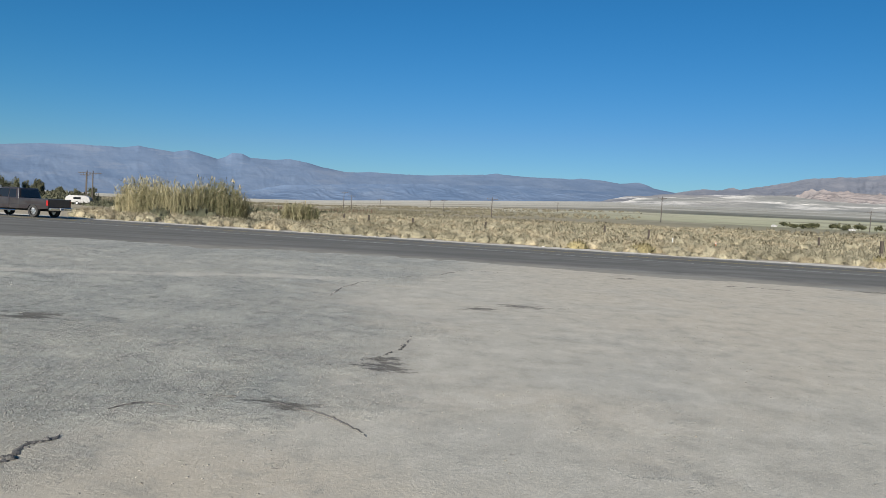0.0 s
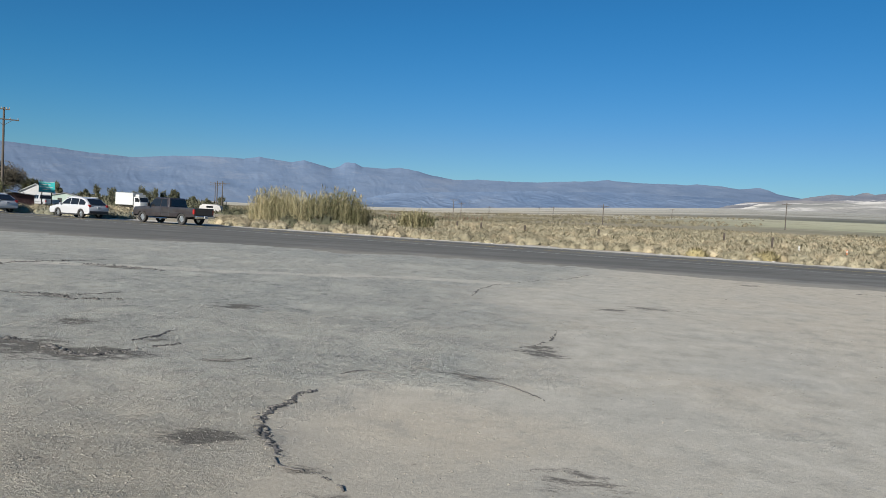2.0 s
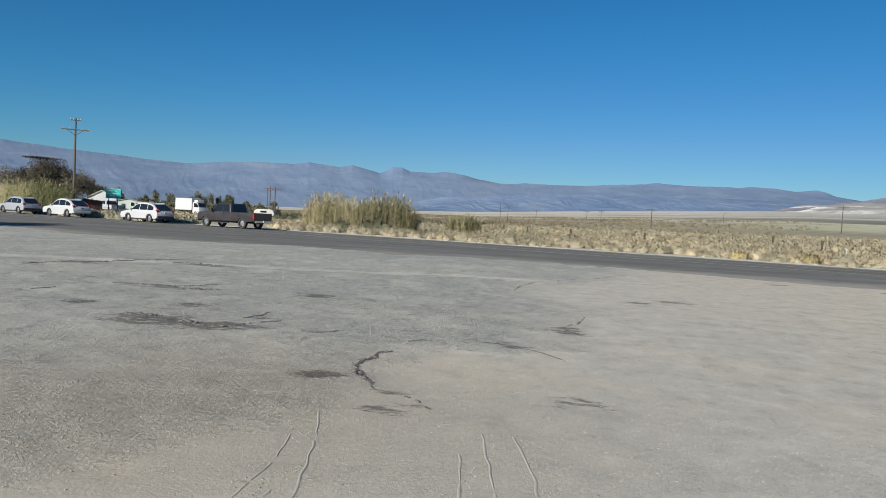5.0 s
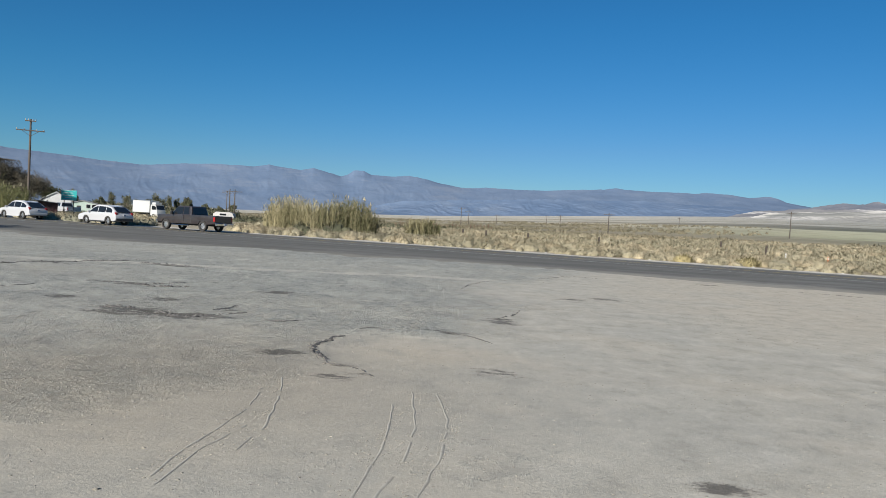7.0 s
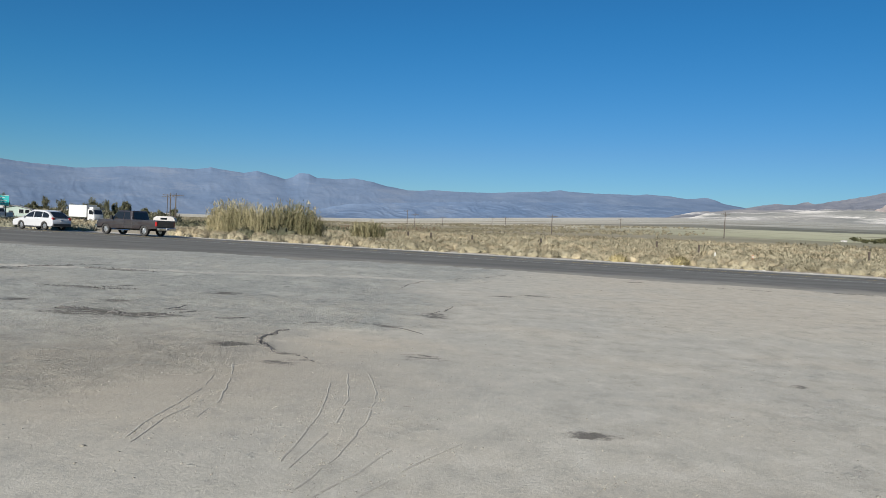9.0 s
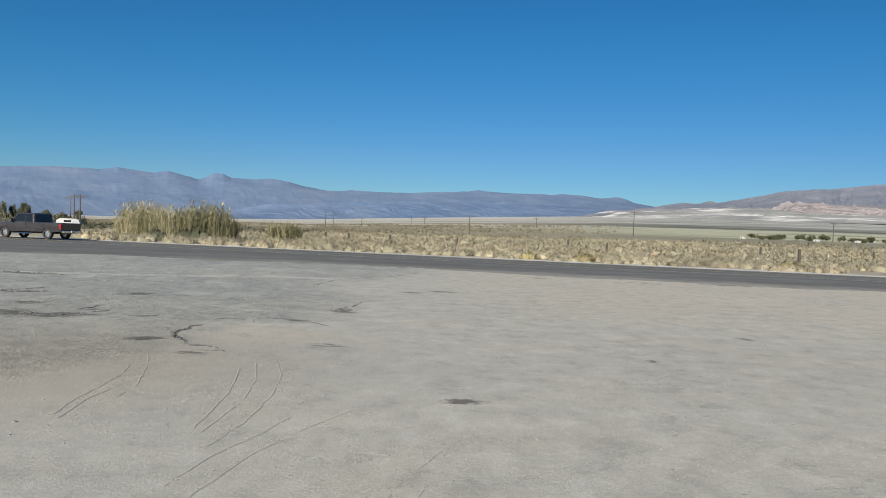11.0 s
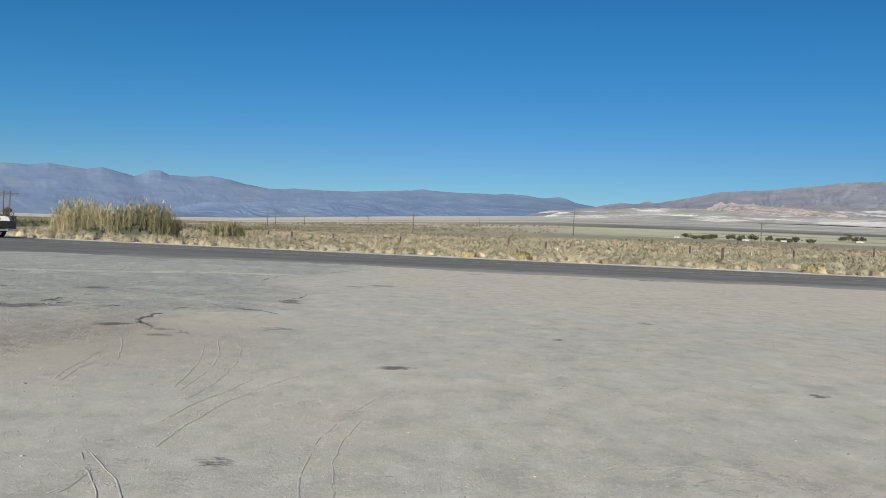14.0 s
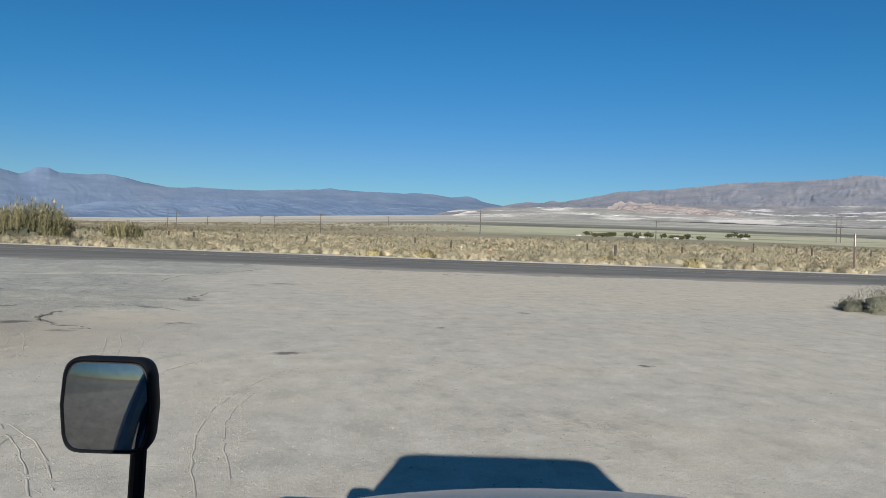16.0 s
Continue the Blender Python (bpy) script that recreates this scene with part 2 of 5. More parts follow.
TARM = plain("shadowed_tar_edge", (0.05, 0.048, 0.045), (0.17, 0.16, 0.145), 30, 0.9, bump=0.8, dist=0.02)
STONE = leafy("pebbles", (0.10, 0.092, 0.078), (0.34, 0.32, 0.27))
WHITE_PAINT = plain("white_paint", (0.44, 0.445, 0.43), (0.53, 0.53, 0.515), 3, 0.45, bump=0)
BLACK = plain("black_plastic", (0.018, 0.018, 0.02), (0.03, 0.03, 0.032), 30, 0.55, bump=0.2, dist=0.001)


# ---- mesh helpers ----
def mesh_from(name, verts, faces, material, tint=None, smooth=False):
    """A mesh from numpy arrays: verts (n, 3), faces (m, 3 or 4)."""
    verts, faces = np.asarray(verts, np.float32), np.asarray(faces, np.int32)
    me = bpy.data.meshes.new(name)
    k = faces.shape[1]
    me.vertices.add(len(verts)), me.loops.add(faces.size), me.polygons.add(len(faces))
    me.vertices.foreach_set("co", verts.ravel())
    me.loops.foreach_set("vertex_index", faces.ravel())
    me.polygons.foreach_set("loop_start", np.arange(0, faces.size, k, dtype=np.int32))
    if smooth:
        me.polygons.foreach_set("use_smooth", np.ones(len(faces), bool))
    if tint is not None:
        add_attr(me, "tint", tint)
    me.update(calc_edges=True)
    me.materials.append(material)
    return me


def add_attr(me, name, values):
    me.attributes.new(name, "FLOAT", "POINT").data.foreach_set("value", np.asarray(values, np.float32))


def part(name, bm, material, parent, label=""):
    me = bpy.data.meshes.new(name)
    bm.to_mesh(me)
    bm.free()
    me.materials.append(material)
    ob = new(name, me)
    ob.parent = parent
    return tagged(ob, label)


def grid_mesh(name, xs, ys, zfun, material):
    X, Y = np.meshgrid(xs, ys)
    Z = zfun(X, Y)
    n, m = len(xs), len(ys)
    i = (np.arange(m - 1)[:, None] * n + np.arange(n - 1)[None, :]).ravel()
    return X, Y, mesh_from(name, np.stack([X.ravel(), Y.ravel(), Z.ravel()], 1), np.stack([i, i + 1, i + n + 1, i + n], 1), material, smooth=True)


TABLES = {}


def vnoise(x, y, scale, seed=0):
    """Smooth value noise for arrays."""
    if seed not in TABLES:
        TABLES[seed] = np.random.RandomState(seed).rand(256, 256)
    tab = TABLES[seed]
    u, v = np.asarray(x) * scale + 1000.3, np.asarray(y) * scale + 1000.7
    i, j = np.floor(u).astype(int), np.floor(v).astype(int)
    a, b = u - i, v - j
    a, b = a * a * (3 - 2 * a), b * b * (3 - 2 * b)
    g = lambda p, q: tab[p % 256, q % 256]
    return (g(i, j) * (1 - a) + g(i + 1, j) * a) * (1 - b) + (g(i, j + 1) * (1 - a) + g(i + 1, j + 1) * a) * b


# ---- ground ----
FAR_EDGE = lambda x: 44.6 - 0.29 * x                      # far side of the highway
NEAR_X = [-160, -70, -40, -30, -24, -19, -15.5, -11, -6.9, 0, 7, 12, 26, 60, 160]
NEAR_Y = [81, 44, 31, 27.3, 25.2, 24.2, 24.4, 25.0, 25.8, 25.2, 22.8, 22, 19.5, 10, -19]
NEAR_EDGE = lambda x: np.interp(x, NEAR_X, NEAR_Y)        # where the dark asphalt meets the lot
RISE_AZ = [-60, -40, -21, -10, 0, 14, 30, 60]
RISE = [0.45, 0.5, 0.6, 0.95, 1.5, 2.1, 2.2, 2.2]


def ground_z(x, y):
    """The plain climbs gently away from the road towards the far hills."""
    x, y = np.asarray(x, float), np.asarray(y, float)
    d = np.maximum(0, (y - (41.3 - 0.29 * x)) * 0.96 - 12)
    e = np.interp(np.degrees(np.arctan2(x, y)), RISE_AZ, RISE)
    return np.tan(np.radians(e)) * d * d / (d + 260)


def build_ground():
    r = np.concatenate([[0.0], np.geomspace(3, 4800, 150)])
    a = np.radians(np.concatenate([np.arange(-180, -62, 4), np.arange(-62, 62, 0.6), np.arange(62, 180, 4)]))
    R, A = np.meshgrid(r, a)
    X, Y = R * np.sin(A), R * np.cos(A)
    over = (Y < FAR_EDGE(X) - 0.2)
    Z = ground_z(X, Y) + np.where(over, -0.12, 0.0) + np.where(R > 60, (vnoise(X, Y, 0.02, 5) - 0.5) * np.minimum(R / 400, 1.2), 0)
    n, m = len(r), len(a)
    i, j = np.meshgrid(np.arange(n - 1), np.arange(m))
    i, j = i.ravel(), j.ravel()
    k = (j + 1) % m
    f = np.stack([j * n + i, j * n + i + 1, k * n + i + 1, k * n + i], 1)[:, ::-1]
    me = mesh_from("ground", np.stack([X.ravel(), Y.ravel(), Z.ravel()], 1), f, DESERT, smooth=True)
    add_attr(me, "reach", np.hypot(X, Y).ravel())
    add_attr(me, "east", np.clip((np.degrees(np.arctan2(X, Y)) - 2) / 18, 0, 1).ravel())
    return tagged(new("ground", me), "tan desert plain with dry soil and pale grass bands", "ground", kind="structure")


ground = build_ground()


def line_dist(X, Y, pts):
    best = np.full(X.shape, 1e9)
    for (x0, y0), (x1, y1) in zip(pts, pts[1:]):
        dx, dy = x1 - x0, y1 - y0
        t = np.clip(((X - x0) * dx + (Y - y0) * dy) / (dx * dx + dy * dy), 0, 1)
        best = np.minimum(best, np.hypot(X - x0 - t * dx, Y - y0 - t * dy))
    return best


STAINS = [(-5.9, 5.2, 0.95, 0.6, 1.0), (-5.0, 5.25, 0.7, 0.36, 1.1), (-2.72, 3.17, 0.30, 0.16, 1.5), (-1.92, 2.75, 0.16, 0.08, 0.9), (-1.8, 2.25, 0.36, 0.24, 0.6), (-0.27, 3.08, 0.38, 0.30, 0.62),
          (-0.54, 7.37, 0.36, 0.42, 0.8), (-5.35, 9.1, 0.5, 0.5, 0.9), (-8.0, 6.3, 0.42, 0.4, 0.9), (-4.9, 6.15, 0.2, 0.2, 0.9), (1.44, 0.03, 0.24, 0.10, 1.6), (0.16, -3.33, 0.22, 0.11, 0.65),
          (6.03, -1.0, 0.2, 0.11, 0.9), (-6.45, 6.95, 0.34, 0.3, 0.9), (-3.74, 5.4, 0.25, 0.12, 0.9), (-1.23, 5.67, 0.48, 0.17, 0.9), (13.4, 21.7, 1.3, 0.5, 0.9), (6.7, 5.65, 0.16, 0.2, 0.9),
          (-8.5, 9.1, 0.5, 0.3, 0.9), (-13.2, 12.4, 1.0, 0.35, 0.9), (0.74, 12.7, 0.4, 0.25, 0.9), (1.6, 13.3, 0.6, 0.3, 0.9), (-10.5, 14.0, 1.2, 0.4, 0.9), (5.6, 21.8, 0.45, 0.4, 0.9), (4.1, 2.8, 0.1, 0.12, 0.9)]
PALE_LINE = [(-24, 11), (-17, 12.7), (-12.4, 13.9), (-9.4, 14.6), (-6.9, 15.2), (-3.7, 16.4), (-2.0, 16.8)]
TAR_Y = [-14, 0, 2, 2.9, 3.7, 4.6, 5.5, 6.2, 7.4, 9.2, 13.5, 15, 19, 22, 32]
TAR_X = [-7, -3.5, -2.4, -2.05, -2.5, -2.4, -1.2, -0.85, -0.6, -0.35, -2.0, -2.1, -0.1, 0.6, 2.5]


def build_lot():
    xs = np.concatenate([np.linspace(-170, -14, 60), np.arange(-13.9, 19, 0.11), np.linspace(19.2, 150, 50)])
    ys = np.concatenate([np.linspace(-60, -14, 20), np.arange(-13.9, 22, 0.11), np.linspace(22.2, 90, 60)])

    def tar(X, Y):
        edge = np.interp(Y, TAR_Y, TAR_X) + (vnoise(X, Y, 1.3, 1) - 0.5) * 1.0 + (vnoise(X, Y, 5, 2) - 0.5) * 0.2
        return np.clip(0.5 + (edge - X) / (0.9 + 0.06 * np.maximum(Y, 0)), 0, 1)

    def height(X, Y):
        z = 0.05 * (vnoise(X, Y, 0.25, 3) - 0.5) + (0.35 + 0.9 * tar(X, Y)) * (0.025 * (vnoise(X, Y, 1.1, 4) - 0.5) + 0.022 * (vnoise(X, Y, 4.2, 6) - 0.5))
        z += 0.03 * tar(X, Y)
        return np.where(Y > NEAR_EDGE(X) + 2.2, -0.08, z)
    X, Y, me = grid_mesh("lot", xs, ys, height, LOT)
    t = tar(X, Y)
    add_attr(me, "asphalt", (t * (0.55 + 0.5 * vnoise(X, Y, 0.3, 8))).ravel())
    right = 1 / (1 + np.exp(-(X - 2.5) / 1.5))
    tan = np.clip(right * np.clip((Y - 6 + 0.2 * X) / 6, 0, 1) + 0.9 * np.exp(-(((X + 1.2) / 1.3) ** 2 + ((Y - 3.9) / 0.9) ** 2)), 0, 1)
    add_attr(me, "sand", tan.ravel())
    s = np.zeros(X.shape)
    for cx, cy, rx, ry, most in STAINS:
        s = np.maximum(s, most * np.exp(-(((X - cx) / rx) ** 2 + ((Y - cy) / ry) ** 2)))
    add_attr(me, "pale", np.exp(-(line_dist(X, Y, PALE_LINE) / 0.55) ** 2).ravel())
    add_attr(me, "dirt", np.exp(-(((X + 3.2) / 3.6) ** 2 + ((Y - 1.6) / 3.0) ** 2)).ravel())
    add_attr(me, "stain", s.ravel())
    return tagged(new("lot", me), "wide gravel lot of worn grey asphalt and pale sand", "ground", kind="structure")


lot = build_lot()


def build_road():
    xs = np.concatenate([np.linspace(-170, -62, 30), np.linspace(-60, 60, 200), np.linspace(62, 160, 30)])
    vs = np.linspace(0, 1, 40)
    X, V = np.meshgrid(xs, vs)
    near = NEAR_EDGE(X) + (vnoise(X, X * 0, 0.6, 21) - 0.5) * 1.2
    far = FAR_EDGE(X) + (vnoise(X, X * 0, 0.8, 22) - 0.5) * 0.5
    Y = near + (far - near) * V
    Z = 0.05 * np.clip(V / 0.08, 0, 1) - 0.025 + 0.05 * np.sin(V * np.pi) - 0.03 * (V > 0.99)
    n, m = len(xs), len(vs)
    i = (np.arange(m - 1)[:, None] * n + np.arange(n - 1)[None, :]).ravel()
    me = mesh_from("road", np.stack([X.ravel(), Y.ravel(), Z.ravel()], 1), np.stack([i, i + 1, i + n + 1, i + n], 1), ASPHALT, smooth=True)
    add_attr(me, "dust", np.maximum(np.clip(1 - V * 5.0, 0, 1), np.clip((V - 0.95) * 20, 0, 1)).ravel())
    return tagged(new("road", me), "dark grey two-lane highway with wide paved shoulder", "road", kind="structure")


road = build_road()


def road_line(offset, width, material, label, dash=None):
    rng = np.random.RandomState(int(abs(offset) * 10))
    v, f, x = [], [], -150.0
    while x < 120:
        step = 1.0
        on = dash is None or (x % (dash[0] + dash[1])) < dash[0]
        if on and rng.rand() > 0.06:
            k = len(v)
            for xx in (x, x + step):
                y = FAR_EDGE(xx) + offset
                V = (y - NEAR_EDGE(xx)) / (FAR_EDGE(xx) - NEAR_EDGE(xx))
                z = 0.031 + 0.05 * math.sin(max(0, min(1, V)) * math.pi)
                v += [(xx, y - width / 2, z), (xx, y + width / 2, z)]
            f.append((k, k + 2, k + 3, k + 1))
        x += step
    ob = new("road_line", mesh_from("road_line", v, f, material))
    return tagged(ob, label, "road marking", kind="structure")


road_line(-1.5, 0.14, PAINT_LINE, "worn white edge line painted on the highway")
road_line(-9.0, 0.14, PAINT_LINE, "worn white edge line painted on the highway")
road_line(-5.1, 0.12, YELLOW_LINE, "worn yellow centre line painted on the highway")
road_line(-5.4, 0.12, YELLOW_LINE, "worn yellow centre line painted on the highway")


def build_verge():
    """The strip of white sand along the far side of the highway."""
    xs, vs = np.linspace(-110, 110, 500), np.linspace(0, 1, 8)
    X, V = np.meshgrid(xs, vs)
    W = 1.3 + 3.0 * vnoise(X, X * 0, 0.35, 25) + 1.4 * vnoise(X, X * 0, 1.5, 26)
    Y = FAR_EDGE(X) - 0.3 + W * V
    Z = 0.03 + 0.05 * np.sin(V * np.pi) * vnoise(X, Y, 1.2, 27) - 0.05 * V * V
    n, m = len(xs), len(vs)
    i = (np.arange(m - 1)[:, None] * n + np.arange(n - 1)[None, :]).ravel()
    me = mesh_from("verge", np.stack([X.ravel(), Y.ravel(), Z.ravel()], 1), np.stack([i, i + 1, i + n + 1, i + n], 1), VERGE_SAND, smooth=True)
    return tagged(new("verge", me), "strip of pale sand beside the highway", "verge", kind="structure")


VERGE_SAND = plain("verge_sand", (0.46, 0.42, 0.35), (0.60, 0.56, 0.48), 6, 1.0, bump=0.6, dist=0.03)
build_verge()


# ---- far mountains ----
RIDGE_AZ = [-75, -60, -45, -41, -37.3, -35.3, -32.4, -29.8, -27.5, -25.2, -24.5, -23.4, -22.2, -20.9, -20, -19, -17.8, -17.2, -16.8, -16, -15.4, -13.6, -12.4,
            -11, -9.9, -8.2, -7, -6.2, -3.9, -1.5, 0.6, 3, 3.9, 4.8, 6.3, 10, 10.6, 12.4, 13.6, 15, 15.6, 16.2, 18, 30]
RIDGE_EL = [3.9, 4.2, 4.0, 3.7, 3.5, 3.37, 3.27, 3.57, 3.74, 3.76, 3.76, 4.0, 3.86, 3.75, 3.95, 3.75, 3.44, 3.68, 3.97, 4.0, 3.71, 3.69, 3.82,
            3.62, 3.35, 3.13, 3.12, 3.22, 3.18, 3.21, 3.37, 3.5, 3.65, 3.57, 3.49, 3.47, 3.55, 3.44, 3.27, 3.4, 3.25, 2.97, 2.7, 2.3]
HILL_AZ = [10, 16.2, 18.2, 19.6, 21, 21.8, 22.3, 23.8, 25.6, 26.5, 28.7, 29.7, 30.8, 32.3, 33.8, 34.8, 35.6, 37.4, 39.5, 41.8, 43.4, 44.7, 46.5, 52, 70]
HILL_EL = [1.2, 2.5, 2.8, 3.12, 3.06, 3.3, 3.13, 3.47, 3.77, 4.03, 4.21, 4.2, 4.34, 4.53, 4.63, 4.82, 4.86, 4.88, 5.0, 5.1, 5.4, 5.2, 5.0, 5.3, 4.6]


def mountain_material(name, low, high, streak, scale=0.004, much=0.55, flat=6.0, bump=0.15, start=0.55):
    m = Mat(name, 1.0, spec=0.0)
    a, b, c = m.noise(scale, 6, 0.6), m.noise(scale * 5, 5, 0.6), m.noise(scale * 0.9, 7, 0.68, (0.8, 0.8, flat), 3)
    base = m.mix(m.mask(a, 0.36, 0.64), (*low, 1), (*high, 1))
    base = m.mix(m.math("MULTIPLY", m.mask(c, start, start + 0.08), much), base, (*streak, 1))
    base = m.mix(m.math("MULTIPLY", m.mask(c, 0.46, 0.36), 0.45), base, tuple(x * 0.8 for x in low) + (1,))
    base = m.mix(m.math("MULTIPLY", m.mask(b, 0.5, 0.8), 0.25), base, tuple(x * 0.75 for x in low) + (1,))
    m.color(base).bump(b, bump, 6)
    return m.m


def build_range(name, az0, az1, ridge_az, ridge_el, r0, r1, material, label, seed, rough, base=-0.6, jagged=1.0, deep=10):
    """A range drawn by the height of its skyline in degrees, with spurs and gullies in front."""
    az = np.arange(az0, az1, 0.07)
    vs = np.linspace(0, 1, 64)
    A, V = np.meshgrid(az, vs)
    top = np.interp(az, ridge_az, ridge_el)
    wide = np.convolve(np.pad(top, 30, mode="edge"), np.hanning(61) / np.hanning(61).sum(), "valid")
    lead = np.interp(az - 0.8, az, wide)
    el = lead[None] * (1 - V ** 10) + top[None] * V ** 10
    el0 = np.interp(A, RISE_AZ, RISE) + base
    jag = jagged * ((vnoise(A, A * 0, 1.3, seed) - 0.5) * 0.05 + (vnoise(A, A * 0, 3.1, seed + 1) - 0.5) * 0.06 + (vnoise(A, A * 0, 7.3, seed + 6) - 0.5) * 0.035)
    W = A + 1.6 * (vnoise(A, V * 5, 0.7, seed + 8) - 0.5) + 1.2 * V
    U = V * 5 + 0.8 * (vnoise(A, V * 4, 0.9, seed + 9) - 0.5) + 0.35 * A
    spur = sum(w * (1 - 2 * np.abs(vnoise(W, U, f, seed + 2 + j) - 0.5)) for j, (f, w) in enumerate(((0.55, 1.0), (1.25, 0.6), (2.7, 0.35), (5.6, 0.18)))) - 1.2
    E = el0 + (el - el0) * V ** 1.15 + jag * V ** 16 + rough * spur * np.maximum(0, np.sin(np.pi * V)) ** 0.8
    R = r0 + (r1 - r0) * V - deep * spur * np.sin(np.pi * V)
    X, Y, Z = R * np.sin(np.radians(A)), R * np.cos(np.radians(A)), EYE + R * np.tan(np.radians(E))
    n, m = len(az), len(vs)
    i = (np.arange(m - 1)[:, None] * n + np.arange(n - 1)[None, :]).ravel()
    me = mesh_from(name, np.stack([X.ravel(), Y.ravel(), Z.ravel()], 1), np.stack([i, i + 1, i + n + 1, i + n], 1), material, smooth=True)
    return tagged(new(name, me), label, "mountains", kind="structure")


# blue-violet of distance haze is mixed into the rock colours of both ranges
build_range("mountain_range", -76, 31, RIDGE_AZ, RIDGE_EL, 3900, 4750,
            mountain_material("hazed_far_rock", (0.118, 0.166, 0.245), (0.143, 0.190, 0.266), (0.18, 0.217, 0.278), 0.005, 0.5, 3.5, bump=0.2), "long hazy blue-violet mountain range beyond the valley", 31, 0.02, jagged=0.55, deep=8)
LAVA_AZ = [-16, -13, -9, -5, -2, 2, 6, 10, 13, 15.5, 17]
LAVA_EL = [1.0, 1.75, 2.05, 2.3, 2.5, 2.62, 2.72, 2.6, 2.55, 2.2, 1.2]
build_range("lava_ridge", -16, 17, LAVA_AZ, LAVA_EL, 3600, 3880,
            mountain_material("hazed_ridge_rock", (0.098, 0.145, 0.225), (0.122, 0.168, 0.245), (0.16, 0.20, 0.262), 0.006, 0.4, 3.0, bump=0.2), "low dark ridge, blue with painted haze, before the far mountains", 81, 0.04, -0.4, 1.0, 12)
# brown rock greyed towards blue, the haze being part of its colour
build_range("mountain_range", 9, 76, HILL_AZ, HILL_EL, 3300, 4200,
            mountain_material("hazed_brown_rock", (0.158, 0.174, 0.208), (0.208, 0.215, 0.24), (0.25, 0.248, 0.26), 0.008, 0.45, 3.0, 0.4), "brown-grey desert mountains, greyed by painted haze, beyond the plain", 41, 0.07, deep=36)
FOOT_AZ = [10, 14, 18, 22, 26, 30, 36, 44, 60, 76]
FOOT_EL = [1.3, 2.3, 2.6, 2.75, 2.9, 3.15, 3.12, 3.2, 3.25, 3.1]
build_range("foothills", 10, 76, FOOT_AZ, FOOT_EL, 2950, 3280,
            mountain_material("grey_foothill", (0.165, 0.17, 0.185), (0.235, 0.23, 0.23), (0.60, 0.58, 0.55), 0.005, 0.8, 10.0, 0.15, 0.53), "grey foothills mottled with white deposits", 51, 0.12)
MESA_AZ = [25.4, 26.0, 26.6, 27.1, 28.3, 29.5, 31.6, 34.6, 36]
MESA_EL = [2.2, 2.75, 3.2, 3.36, 3.22, 3.2, 3.06, 2.8, 2.2]
build_range("mesa", 25.4, 36, MESA_AZ, MESA_EL, 2750, 2900,
            mountain_material("pink_cliff_rock", (0.205, 0.188, 0.185), (0.275, 0.235, 0.222), (0.295, 0.262, 0.246), 0.012, 0.45, 4.0, 0.5), "pinkish eroded mesa before the mountains", 61, 0.2, -0.2, 3.0, 18)
BENCH_AZ = [13, 15, 17.5, 20.5, 23.4, 26, 28, 32, 38, 50, 76]
BENCH_EL = [1.6, 2.2, 2.4, 2.55, 2.75, 2.78, 2.5, 2.42, 2.45, 2.5, 2.5]
build_range("salt_bench", 13, 76, BENCH_AZ, BENCH_EL, 2450, 2700,
            mountain_material("white_deposit", (0.225, 0.23, 0.215), (0.32, 0.31, 0.285), (0.58, 0.555, 0.51), 0.0045, 0.9, 14.0, 0.1, 0.505), "bench of white dry-lake deposits below the hills", 71, 0.05, -0.35)


